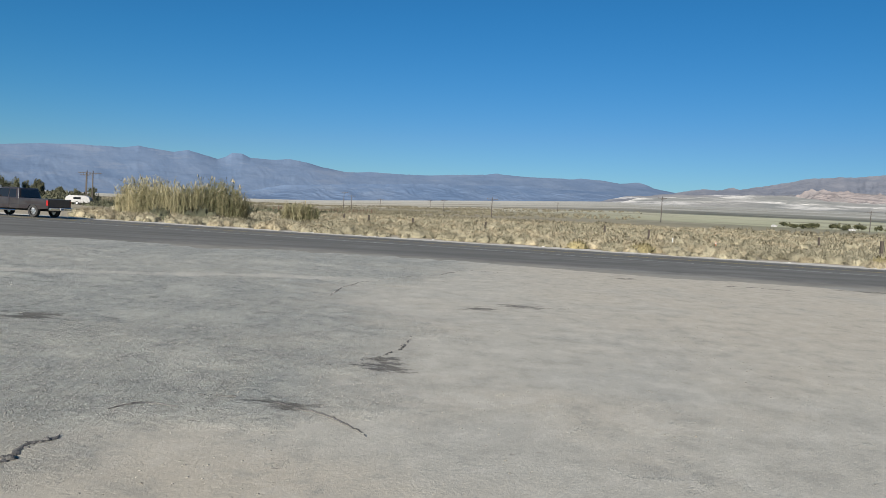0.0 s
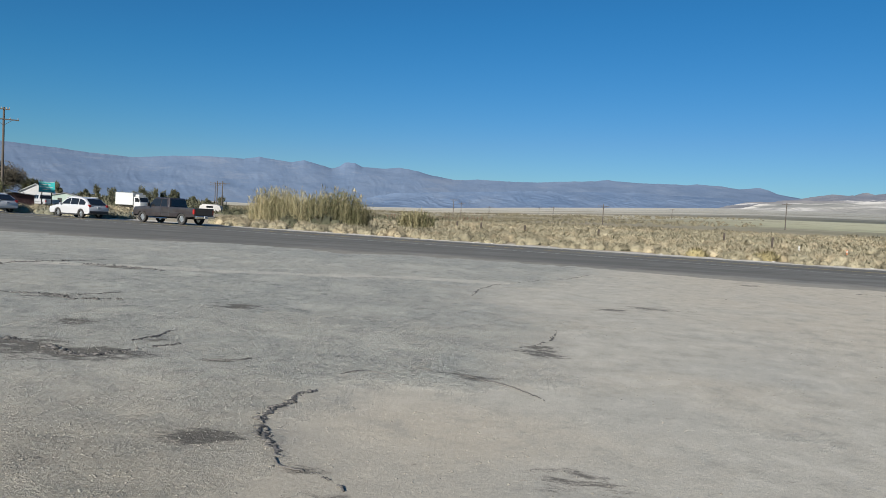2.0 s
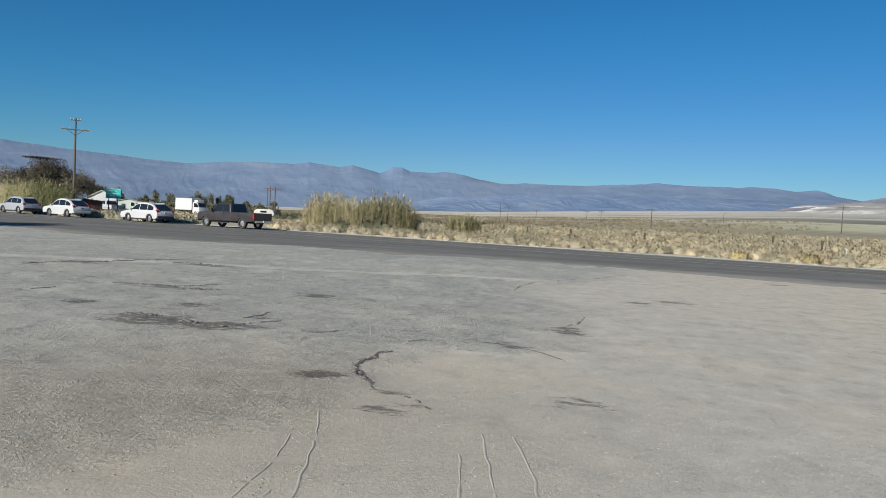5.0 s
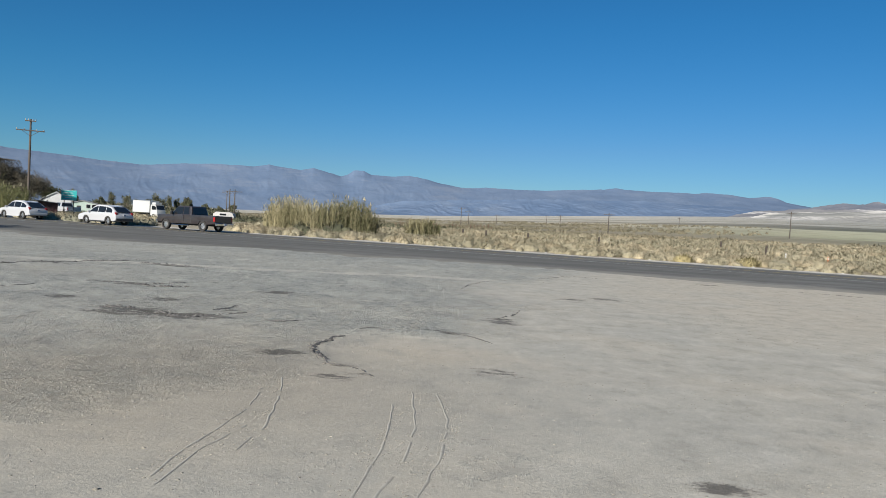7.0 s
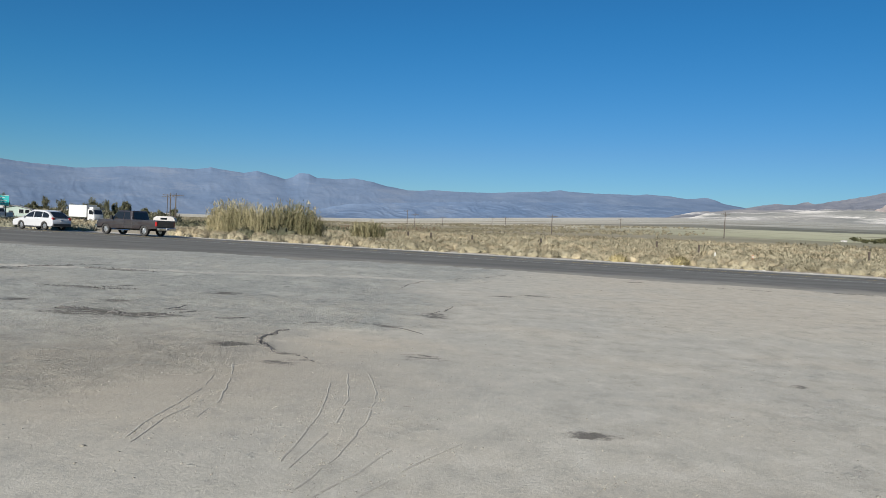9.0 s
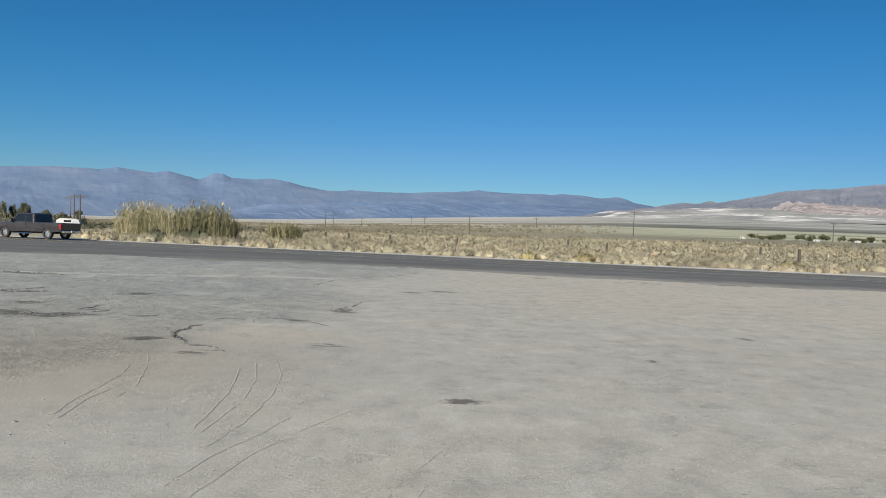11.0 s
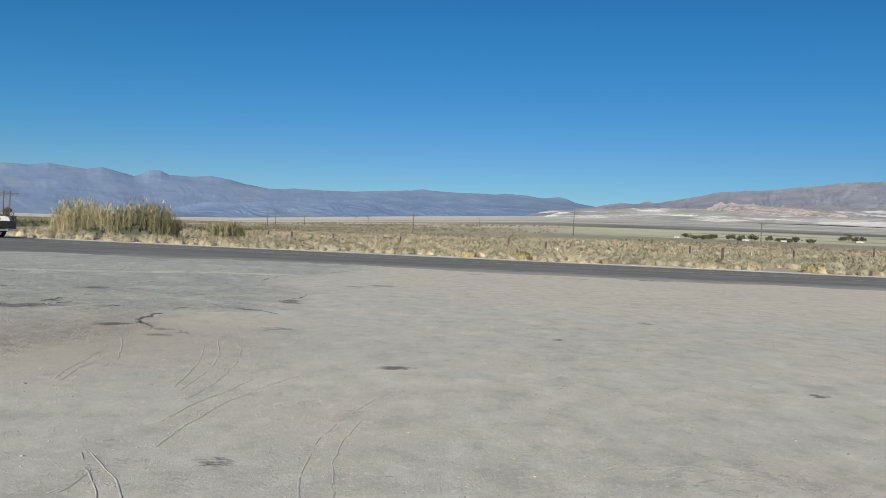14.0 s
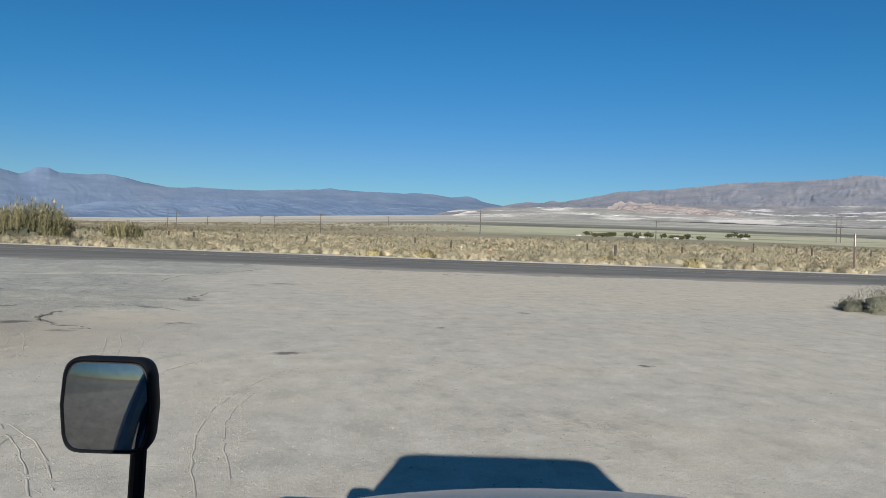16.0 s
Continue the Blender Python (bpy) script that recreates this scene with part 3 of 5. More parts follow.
# ---- plants ----
def blades(rng, base, n, height, spread, width):
    """n small sprays lying over one rounded, uneven clump at base; returns (3n, 3) points."""
    a, c = rng.rand(n) * 2 * np.pi, rng.rand(n) ** 0.9
    s = np.sqrt(1 - c * c)
    lobe = 1 + 0.22 * np.sin(a * rng.randint(2, 5) + rng.rand() * 6) + 0.12 * np.sin(a * 7 + rng.rand() * 6)
    d = np.stack([s * np.cos(a) * spread * lobe, s * np.sin(a) * spread * lobe, c * height * (0.8 + 0.2 * lobe)], 1)
    mid = d * (0.66 + 0.38 * rng.rand(n))[:, None] + rng.randn(n, 3) * 0.05 * height
    face = d / np.array([spread, spread, height]) + 0.26 * rng.randn(n, 3)
    face /= np.linalg.norm(face, axis=1)[:, None]
    p = np.cross(face, rng.randn(n, 3) + np.array([0, 0, 0.9]))
    p /= np.linalg.norm(p, axis=1)[:, None]
    q = np.cross(p, face)
    q *= np.where(q[:, 2] < 0, -1, 1)[:, None]
    w = (width * (0.35 + 0.55 * rng.rand(n)))[:, None]
    away = rng.rand(n, 1) ** 1.5
    grow = q * (1 - 0.6 * away) + face * (0.15 + 0.8 * away) + np.array([0, 0, 0.35]) + 0.25 * rng.randn(n, 3)
    tip = mid + grow * w * rng.uniform(2.2, 5.2, (n, 1))
    mid[:, 2], tip[:, 2] = np.maximum(mid[:, 2], 0.0), np.maximum(tip[:, 2], 0.03)
    a, b = mid - p * w, mid + p * w
    turn = np.einsum("ij,ij->i", np.cross(b - a, tip - a), face) < 0
    a[turn], b[turn] = b[turn], a[turn].copy()
    soft = d / np.linalg.norm(d, axis=1)[:, None] * 0.75 + face * 0.45
    V, N = np.stack([a, b, tip], 1).reshape(-1, 3), np.repeat(soft / np.linalg.norm(soft, axis=1)[:, None], 3, 0)
    # the dense heart of the clump, tinted darker than the sprays
    u = np.arange(9) * np.pi / 4.5 + rng.rand()
    rings = [np.stack([np.cos(u + t) * r, np.sin(u + t) * r, np.full(9, z)], 1) * (0.50 + 0.34 * rng.rand(9, 1)) for t, r, z in ((0, 1.0, 0.0), (0.35, 0.94, 0.34), (0, 0.74, 0.67), (0.35, 0.4, 0.9))]
    top, tris = np.array([0, 0, 0.68]), []
    for i in range(9):
        k = (i + 1) % 9
        for lo, hi in zip(rings, rings[1:]):
            tris += [lo[i], lo[k], hi[k], lo[i], hi[k], hi[i]]
        tris += [rings[3][i], rings[3][k], top]
    heart = np.array(tris)
    out = heart + np.array([0, 0, 0.15])
    V = np.concatenate([V, heart * np.array([spread, spread, height])]) + np.asarray(base)
    return V.astype(np.float32), np.concatenate([N, out / np.linalg.norm(out, axis=1)[:, None]])


def foliage_mesh(name, V, N, T, material):
    """Loose blades shaded as the round clump that they make up."""
    me = mesh_from(name, V, np.arange(len(V)).reshape(-1, 3), material, T, smooth=True)
    me.normals_split_custom_set_from_vertices(N)
    return me


def scrub_field(name, plants, material, label, category, seed, kind="stuff"):
    """plants: rows of x, y, height, spread, blades, blade width."""
    rng = np.random.RandomState(seed)
    V, N, T = [], [], []
    for x, y, h, s, n, w in plants:
        v, nrm = blades(rng, (x, y, float(ground_z(x, y)) - 0.03), int(n), h, s, w)
        V.append(v), N.append(nrm)
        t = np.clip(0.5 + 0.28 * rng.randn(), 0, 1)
        # sprays take the full tint, the heart 0.7 of it
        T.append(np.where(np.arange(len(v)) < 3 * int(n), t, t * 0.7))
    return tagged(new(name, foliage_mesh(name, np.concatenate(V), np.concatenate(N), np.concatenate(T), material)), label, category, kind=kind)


def in_drive(x, y):
    """The bare dirt driveway that leaves the highway by the reeds."""
    return abs(x + 34 + 0.46 * (y - 55)) < 4.6 + 0.06 * max(0, y - 55)


def scatter():
    rng = np.random.RandomState(9)
    a, b = [], []
    for _ in range(12500):
        x = rng.uniform(-95, 125)
        d = 1.2 + 150 * rng.rand() ** 1.55
        y = FAR_EDGE(x) + d
        if abs(math.atan2(x, y + 8)) > 0.80 or in_drive(x, y) or (x < -30 and d > 14 and y < 110 and rng.rand() < 0.3):
            continue
        if (d < 3.5 and rng.rand() < 0.72) or (d < 60 and vnoise(x, y, 0.35, 61) < 0.36):
            continue
        h = rng.uniform(0.3, 0.78) * (0.65 if d < 4 else 1.0)
        n, w = (560, 0.030) if d < 12 else (300, 0.038) if d < 30 else (80, 0.07)
        row = (x, y, h, h * rng.uniform(0.9, 1.5), n, w)
        (b if vnoise(x, y, 0.11, 62) + 0.45 * rng.rand() > (0.61 if d > 8 else 0.54) else a).append(row)
    return a, b


def far_scatter():
    rng = np.random.RandomState(19)
    rows = []
    while len(rows) < 5500:
        x, d = rng.uniform(-260, 420), 120 + 480 * rng.rand() ** 1.4
        y = FAR_EDGE(x) + d
        if abs(math.atan2(x, y + 8)) < 0.88 and vnoise(x, y, 0.03, 63) > 0.4 and not (in_drive(x, y) and d < 130) and rng.rand() < max(0.0 if d > 200 else 0.45, min(1.0, 1.15 - 4.0 * max(0.0, x / y))):
            h = rng.uniform(0.4, 1.0)
            rows.append((x, y, h, h * rng.uniform(0.9, 1.8), 30, 0.13))
    return rows


dry, grey = scatter()
scrub_field("desert_scrub", far_scatter(), BROWN_SCRUB, "dark brush dotting the far plain", "shrubs", 13)
rng = np.random.RandomState(23)
hedge = [(-152 + 48 * rng.rand(), 192 + 22 * rng.rand(), rng.uniform(1.2, 2.6), rng.uniform(1.0, 2.2), 60, 0.2) for _ in range(560)]
hedge += [(-95 + 70 * rng.rand(), 120 + 70 * rng.rand(), rng.uniform(0.5, 1.2), rng.uniform(0.7, 1.5), 30, 0.14) for _ in range(350)]
scrub_field("brush_thicket", hedge, GREEN_SCRUB, "dark olive brush beneath the far windbreak", "shrubs", 14)
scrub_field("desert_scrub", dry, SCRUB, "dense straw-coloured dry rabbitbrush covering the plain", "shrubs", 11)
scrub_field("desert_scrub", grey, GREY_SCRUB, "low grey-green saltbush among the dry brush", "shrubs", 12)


def reed_clump(x0, x1, y, depth, height, n, seed, label, blade=REED):
    """A stand of tall cane: stalks with drooping blades and pale plumes."""
    rng = np.random.RandomState(seed)
    z = float(ground_z((x0 + x1) / 2, y)) - 0.05
    base = tagged(new("reed_clump"), label, "reeds")
    base.location = ((x0 + x1) / 2, y, z)
    V, T, P, PT = [], [], [], []
    for _ in range(n):
        u = rng.rand()
        x, yy = (u - 0.5) * (x1 - x0), rng.uniform(-depth, depth) * (1 - 0.5 * abs(2 * u - 1))
        h = height * (0.5 + 0.5 * rng.rand() ** 0.7) * (0.55 + 0.45 * (1 - abs(2 * u - 1) ** 7)) * (0.72 + 0.5 * vnoise(x, yy, 0.5, seed))
        lean = rng.randn(2) * 0.13
        t = np.clip(0.08 + 0.95 * vnoise(x, yy, 0.45, seed + 1) - 0.42 * (u > 0.52) + 0.2 * rng.randn(), 0, 1)
        tip = np.array([x + lean[0] * h, yy + lean[1] * h, h])
        root = np.array([x, yy, 0.0])
        w = np.array([0.018, 0.006, 0])
        V += [root - w, root + w, tip]
        T += [t] * 3
        for k in range(14):
            q = rng.uniform(0.08, 0.97)
            p = root + (tip - root) * q
            a = rng.rand() * 6.283
            L = rng.uniform(0.35, 0.75)
            d = np.array([math.cos(a) * L * 0.55, math.sin(a) * L * 0.55, L * rng.uniform(0.2, 0.8)])
            s = np.array([-math.sin(a), math.cos(a), 0.4]) * 0.03
            V += [p - s, p + s, p + d]
            # lower blades tinted darker, shadow at the stand's foot put into the colour
            T += [np.clip(t + 0.2 * (q - 0.5), 0, 1)] * 3
        if rng.rand() < 0.03:
            for k in range(3):
                s = np.array([rng.randn() * 0.05, rng.randn() * 0.05, 0])
                P += [tip - s - np.array([0, 0, 0.1]), tip + s - np.array([0, 0, 0.05]), tip + np.array([rng.randn() * 0.08, rng.randn() * 0.08, 0.3])]
                PT += [rng.rand()] * 3
    for name, v, t, mat in (("foliage", V, T, blade), ("plumage", P, PT, PLUME)):
        ob = new(name, mesh_from(name, v, np.arange(len(v)).reshape(-1, 3), mat, t))
        ob.parent = base
        tagged(ob, kind="stuff")
    return base


reed_clump(-30.5, -18.6, 67.0, 2.6, 3.9, 1900, 71, "tall stand of straw and green giant reeds")
reed_clump(-16.6, -13.0, 73.0, 1.3, 2.5, 300, 72, "smaller clump of green giant reeds")


# ---- bmesh shapes ----
def box(bm, cx, cy, cz, sx, sy, sz, bevel=0.0, rot=None):
    """A box centred at (cx, cy, cz), its edges rounded by bevel."""
    vs = bmesh.ops.create_cube(bm, size=1)["verts"]
    bmesh.ops.scale(bm, vec=(sx, sy, sz), verts=vs)
    if bevel:
        es = list({e for v in vs for e in v.link_edges})
        out = bmesh.ops.bevel(bm, geom=es, offset=bevel, segments=2, affect="EDGES", profile=0.6)
        vs = list({v for f in out["faces"] for v in f.verts} | {v for v in vs if v.is_valid})
    if rot is not None:
        bmesh.ops.rotate(bm, cent=(0, 0, 0), matrix=rot, verts=vs)
    bmesh.ops.translate(bm, vec=(cx, cy, cz), verts=vs)
    return bm


def rod(bm, a, b, r0, r1=None, seg=8):
    """A tapered round bar from a to b."""
    a, b = Vector(a), Vector(b)
    m = Matrix.Translation((a + b) / 2) @ (b - a).to_track_quat("Z", "Y").to_matrix().to_4x4()
    bmesh.ops.create_cone(bm, cap_ends=True, segments=seg, radius1=r0, radius2=r0 if r1 is None else r1, depth=(b - a).length, matrix=m)
    return bm


def prism(bm, outline, y0, y1, bevel=0.0):
    """A side outline of (x, z) points drawn out from y0 to y1."""
    vs = [bm.verts.new((x, y0, z)) for x, z in outline]
    f = bm.faces.new(vs)
    ex = bmesh.ops.extrude_face_region(bm, geom=[f])
    up = [g for g in ex["geom"] if isinstance(g, bmesh.types.BMVert)]
    bmesh.ops.translate(bm, vec=(0, y1 - y0, 0), verts=up)
    if bevel:
        side = [e for e in bm.edges if len({round(v.co.y, 4) for v in e.verts}) == 1]
        bmesh.ops.bevel(bm, geom=side, offset=bevel, segments=2, affect="EDGES", profile=0.6)
    bmesh.ops.recalc_face_normals(bm, faces=bm.faces)
    return bm


def smooth(ob, angle=40):
    for p in ob.data.polygons:
        p.use_smooth = True
    ob.data.set_sharp_from_angle(angle=radians(angle))
    return ob


def put(ob, x, y, yaw=0.0, dz=0.0):
    ob.matrix_world = pose(x, y, float(ground_z(x, y)) + dz, 0, 0, yaw)
    return ob


def arch(cx, r, n=9, z0=0.0):
    """Points over a wheel, from front to rear or back, for an outline's lower edge."""
    return [(cx + r * math.cos(math.pi * i / (n - 1)), max(z0, 0.36 + r * math.sin(math.pi * i / (n - 1)) - 0.02)) for i in range(n)]


def paint(name, rgb, rough=0.3, metal=0.0):
    m = Mat(name, rough, metal)
    dust = m.noise(2.5, 4, 0.6)
    m.color(m.mix(m.math("MULTIPLY", m.mask(dust, 0.4, 0.8), 0.06), (*rgb, 1), (0.40, 0.36, 0.30, 1)))
    m.p.inputs["Coat Weight"].default_value = 0.5
    m.p.inputs["Coat Roughness"].default_value = 0.15
    return m.m


GLASS = Mat("tinted_car_glass", 0.06, spec=0.6)
GLASS.color((0.012, 0.014, 0.016, 1))
GLASS = GLASS.m
TYRE = plain("tyre_rubber", (0.02, 0.02, 0.02), (0.045, 0.043, 0.04), 20, 0.9)
RIM = plain("alloy_rim", (0.55, 0.55, 0.55), (0.70, 0.70, 0.70), 10, 0.3, 0.9, bump=0)
CHROME = plain("chrome", (0.60, 0.60, 0.60), (0.72, 0.72, 0.72), 6, 0.15, 1.0, bump=0)
REDLAMP = plain("red_lamp_lens", (0.25, 0.01, 0.01), (0.38, 0.02, 0.02), 20, 0.2, bump=0)
HEADLAMP = plain("clear_lamp_lens", (0.45, 0.46, 0.47), (0.62, 0.63, 0.64), 20, 0.15, bump=0)
PLATE = plain("plate_white", (0.6, 0.6, 0.6), (0.7, 0.7, 0.7), 20, 0.4, bump=0)
PLATE_BAR = plain("plate_bar", (0.05, 0.06, 0.12), (0.08, 0.09, 0.16), 20, 0.5, bump=0)


def wheel_parts(thing, x, y, r, width, spokes=5):
    side = 1 if y > 0 else -1
    bm = bmesh.new()
    bmesh.ops.create_cone(bm, cap_ends=False, segments=28, radius1=r * 0.94, radius2=r * 0.94, depth=width, matrix=Matrix.Rotation(radians(90), 4, "X"))
    bmesh.ops.create_cone(bm, cap_ends=False, segments=28, radius1=r, radius2=r, depth=width * 0.72, matrix=Matrix.Rotation(radians(90), 4, "X"))
    for s in (-1, 1):
        for ra, ya, rb, yb in ((r, 0.36, r * 0.94, 0.5), (r * 0.94, 0.5, r * 0.62, 0.46)):
            k = []
            for rr, yy in ((ra, ya), (rb, yb)):
                k.append([bm.verts.new((rr * math.cos(2 * math.pi * i / 28), s * yy * width, rr * math.sin(2 * math.pi * i / 28))) for i in range(28)])
            for i in range(28):
                bm.faces.new((k[0][i], k[0][(i + 1) % 28], k[1][(i + 1) % 28], k[1][i]))
    bmesh.ops.recalc_face_normals(bm, faces=bm.faces)
    tyre = part("tyre", bm, TYRE, thing, "black rubber tyre")
    tyre.location = (x, y, r)
    bm = bmesh.new()
    rot = Matrix.Rotation(radians(90), 4, "X")
    bmesh.ops.create_cone(bm, cap_ends=True, segments=24, radius1=r * 0.60, radius2=r * 0.60, depth=width * 0.3, matrix=rot)
    for i in range(spokes):
        a = 2 * math.pi * i / spokes
        box(bm, r * 0.33 * math.cos(a), side * width * 0.22, r * 0.33 * math.sin(a), r * 0.55, 0.035, r * 0.16, 0.008, Matrix.Rotation(-a, 3, "Y"))
    rod(bm, (0, 0, 0), (0, side * width * 0.36, 0), r * 0.14, seg=12)
    part("rim", bm, RIM, tyre, "bright alloy rim")


def cabin(bm, low, high):
    """A glasshouse between two rectangles: (x rear, x front, half width, z)."""
    a = [bm.verts.new((x, y, low[3])) for x, y in ((low[0], -low[2]), (low[1], -low[2]), (low[1], low[2]), (low[0], low[2]))]
    b = [bm.verts.new((x, y, high[3])) for x, y in ((high[0], -high[2]), (high[1], -high[2]), (high[1], high[2]), (high[0], high[2]))]
    bm.faces.new(a[::-1]), bm.faces.new(b)
    for i in range(4):
        bm.faces.new((a[i], a[(i + 1) % 4], b[(i + 1) % 4], b[i]))
    bmesh.ops.bevel(bm, geom=[e for e in bm.edges if max(v.co.z for v in e.verts) > low[3] + 0.01], offset=0.07, segments=3, affect="EDGES", profile=0.6)
    bmesh.ops.recalc_face_normals(bm, faces=bm.faces)
    return bm


def pane(name, thing, corners, thick=0.014):
    """A dark pane through four or more corners, standing a little proud."""
    bm = bmesh.new()
    vs = [bm.verts.new(c) for c in corners]
    f = bm.faces.new(vs)
    bm.normal_update()
    n = f.normal.copy()
    ex = bmesh.ops.extrude_face_region(bm, geom=[f])
    bmesh.ops.translate(bm, vec=n * thick, verts=[g for g in ex["geom"] if isinstance(g, bmesh.types.BMVert)])
    bmesh.ops.recalc_face_normals(bm, faces=bm.faces)
    return part(name, bm, GLASS, thing, "dark tinted glass")


def side_point(low, high, u, v, side):
    """A point on the glasshouse's side: u along, v up, a little outside."""
    x = (low[0] + (low[1] - low[0]) * u) * (1 - v) + (high[0] + (high[1] - high[0]) * u) * v
    y = low[2] * (1 - v) + high[2] * v + 0.004
    return (x, side * y, low[3] * (1 - v) + high[3] * v)


def suv(label, paint_mat, L, W, H, wb, low_trim, rake=0.95):
    """A family SUV, nose towards +x, the wheels' middle at the origin."""
    thing = tagged(new("suv"), label, "car")
    h, xf, xr = W / 2, L * 0.5 + 0.02, -L * 0.5 + 0.02
    fx, rx = wb / 2, -wb / 2
    belt = H * 0.60
    out = [(xr + 0.02, 0.42), (xr - 0.02, 0.62), (xr + 0.03, 0.95), (xr + 0.14, belt + 0.03), (fx - 0.35, belt), (fx + 0.25, belt - 0.05),
           (xf - 0.25, belt - 0.17), (xf - 0.04, belt - 0.33), (xf, 0.55), (xf - 0.08, 0.30)]
    out += arch(fx, 0.40) + [(fx - 0.6, 0.26), (rx + 0.6, 0.26)] + arch(rx, 0.40) + [(xr + 0.25, 0.32)]
    smooth(part("body", prism(bmesh.new(), out, -h, h, 0.05), paint_mat, thing))
    low, high = (xr + 0.08, fx - 0.10, h - 0.04, belt - 0.01), (xr + rake, fx - 1.05, h - 0.24, H - 0.02)
    tall = H - belt
    line = [(low[0], belt - 0.01), (xr + 0.12 + 0.35 * (rake - 0.12), belt + 0.42 * tall), (xr + rake, H - 0.13), (xr + rake + 0.45, H - 0.035), (-0.45, H), (0.05, H - 0.005),
            (high[1], H - 0.06), (fx - 0.82, H - 0.17), (fx - 0.45, belt + 0.30 * tall), (low[1], belt - 0.01)]
    bm = prism(bmesh.new(), line, -(h - 0.04), h - 0.04, 0.06)
    for v in bm.verts:
        v.co.y *= 1 - 0.21 * max(0, v.co.z - belt) / tall
    smooth(part("roof", bm, paint_mat, thing))
    wide = lambda z: (h - 0.04) * (1 - 0.21 * max(0, z - belt) / tall) + 0.003
    sky_line = lambda x: float(np.interp(x, [p[0] for p in line], [p[1] for p in line]))
    for s in (-1, 1):
        for name, x0, x1 in (("front_window", -0.02, fx - 0.42), ("rear_side_window", -1.0, -0.10), ("quarter_window", xr + 0.55, -1.08)):
            xs = np.linspace(x1, x0, 6)
            c = [(x0, belt + 0.05), (x1, belt + 0.05)] + [(x, max(belt + 0.07, sky_line(x) - 0.12)) for x in xs]
            c = [(x, s * wide(z), z) for x, z in c]
            pane(name, thing, c if s < 0 else c[::-1])
        for x in (fx - 0.95, fx - 1.95):
            part("door_handle", box(bmesh.new(), x, s * (h + 0.012), belt - 0.14, 0.18, 0.03, 0.03, 0.008), paint_mat, thing)
        part("side_mirror", box(bmesh.new(), fx - 0.45, s * (h + 0.08), belt + 0.06, 0.14, 0.2, 0.15, 0.03), paint_mat, thing)
        part("sill_trim", box(bmesh.new(), 0, s * (h - 0.01), 0.27, wb - 0.85, 0.06, 0.12, 0.02), low_trim, thing)
        part("tail_lamp", box(bmesh.new(), xr + 0.10, s * (h - 0.12), belt - 0.06, 0.16, 0.22, 0.30, 0.03), REDLAMP, thing, "red tail lamp")
        part("headlamp", box(bmesh.new(), xf - 0.18, s * (h - 0.18), belt - 0.27, 0.28, 0.3, 0.13, 0.03), HEADLAMP, thing, "clear headlamp")
        part("roof_rail", rod(bmesh.new(), (xr + rake + 0.1, s * (h - 0.3), H), (fx - 1.2, s * (h - 0.3), H), 0.018), paint_mat, thing)
        for x in (fx, rx):
            wheel_parts(thing, x, s * (h - 0.11), 0.36, 0.23)
    w0, w1 = low[1] - 0.02, high[1]
    pane("windscreen", thing, [(w0 + 0.03, -h + 0.2, belt + 0.04), (w0 + 0.03, h - 0.2, belt + 0.04), (w1 + 0.06, h - 0.33, H - 0.10), (w1 + 0.06, -h + 0.33, H - 0.10)])
    pane("rear_window", thing, [(low[0] + 0.02, h - 0.2, belt + 0.10), (low[0] + 0.02, -h + 0.2, belt + 0.10), (high[0] - 0.06, -h + 0.32, H - 0.13), (high[0] - 0.06, h - 0.32, H - 0.13)])
    part("rear_bumper", box(bmesh.new(), xr + 0.05, 0, 0.48, 0.2, W - 0.1, 0.22, 0.05), low_trim, thing)
    part("front_bumper", box(bmesh.new(), xf - 0.08, 0, 0.40, 0.18, W - 0.2, 0.2, 0.05), low_trim, thing)
    plate = part("number_plate", box(bmesh.new(), xr - 0.02, 0, 0.86, 0.02, 0.32, 0.16, 0.004), PLATE, thing)
    part("plate_bar", box(bmesh.new(), xr - 0.032, 0, 0.86, 0.006, 0.24, 0.05), PLATE_BAR, plate)
    return thing


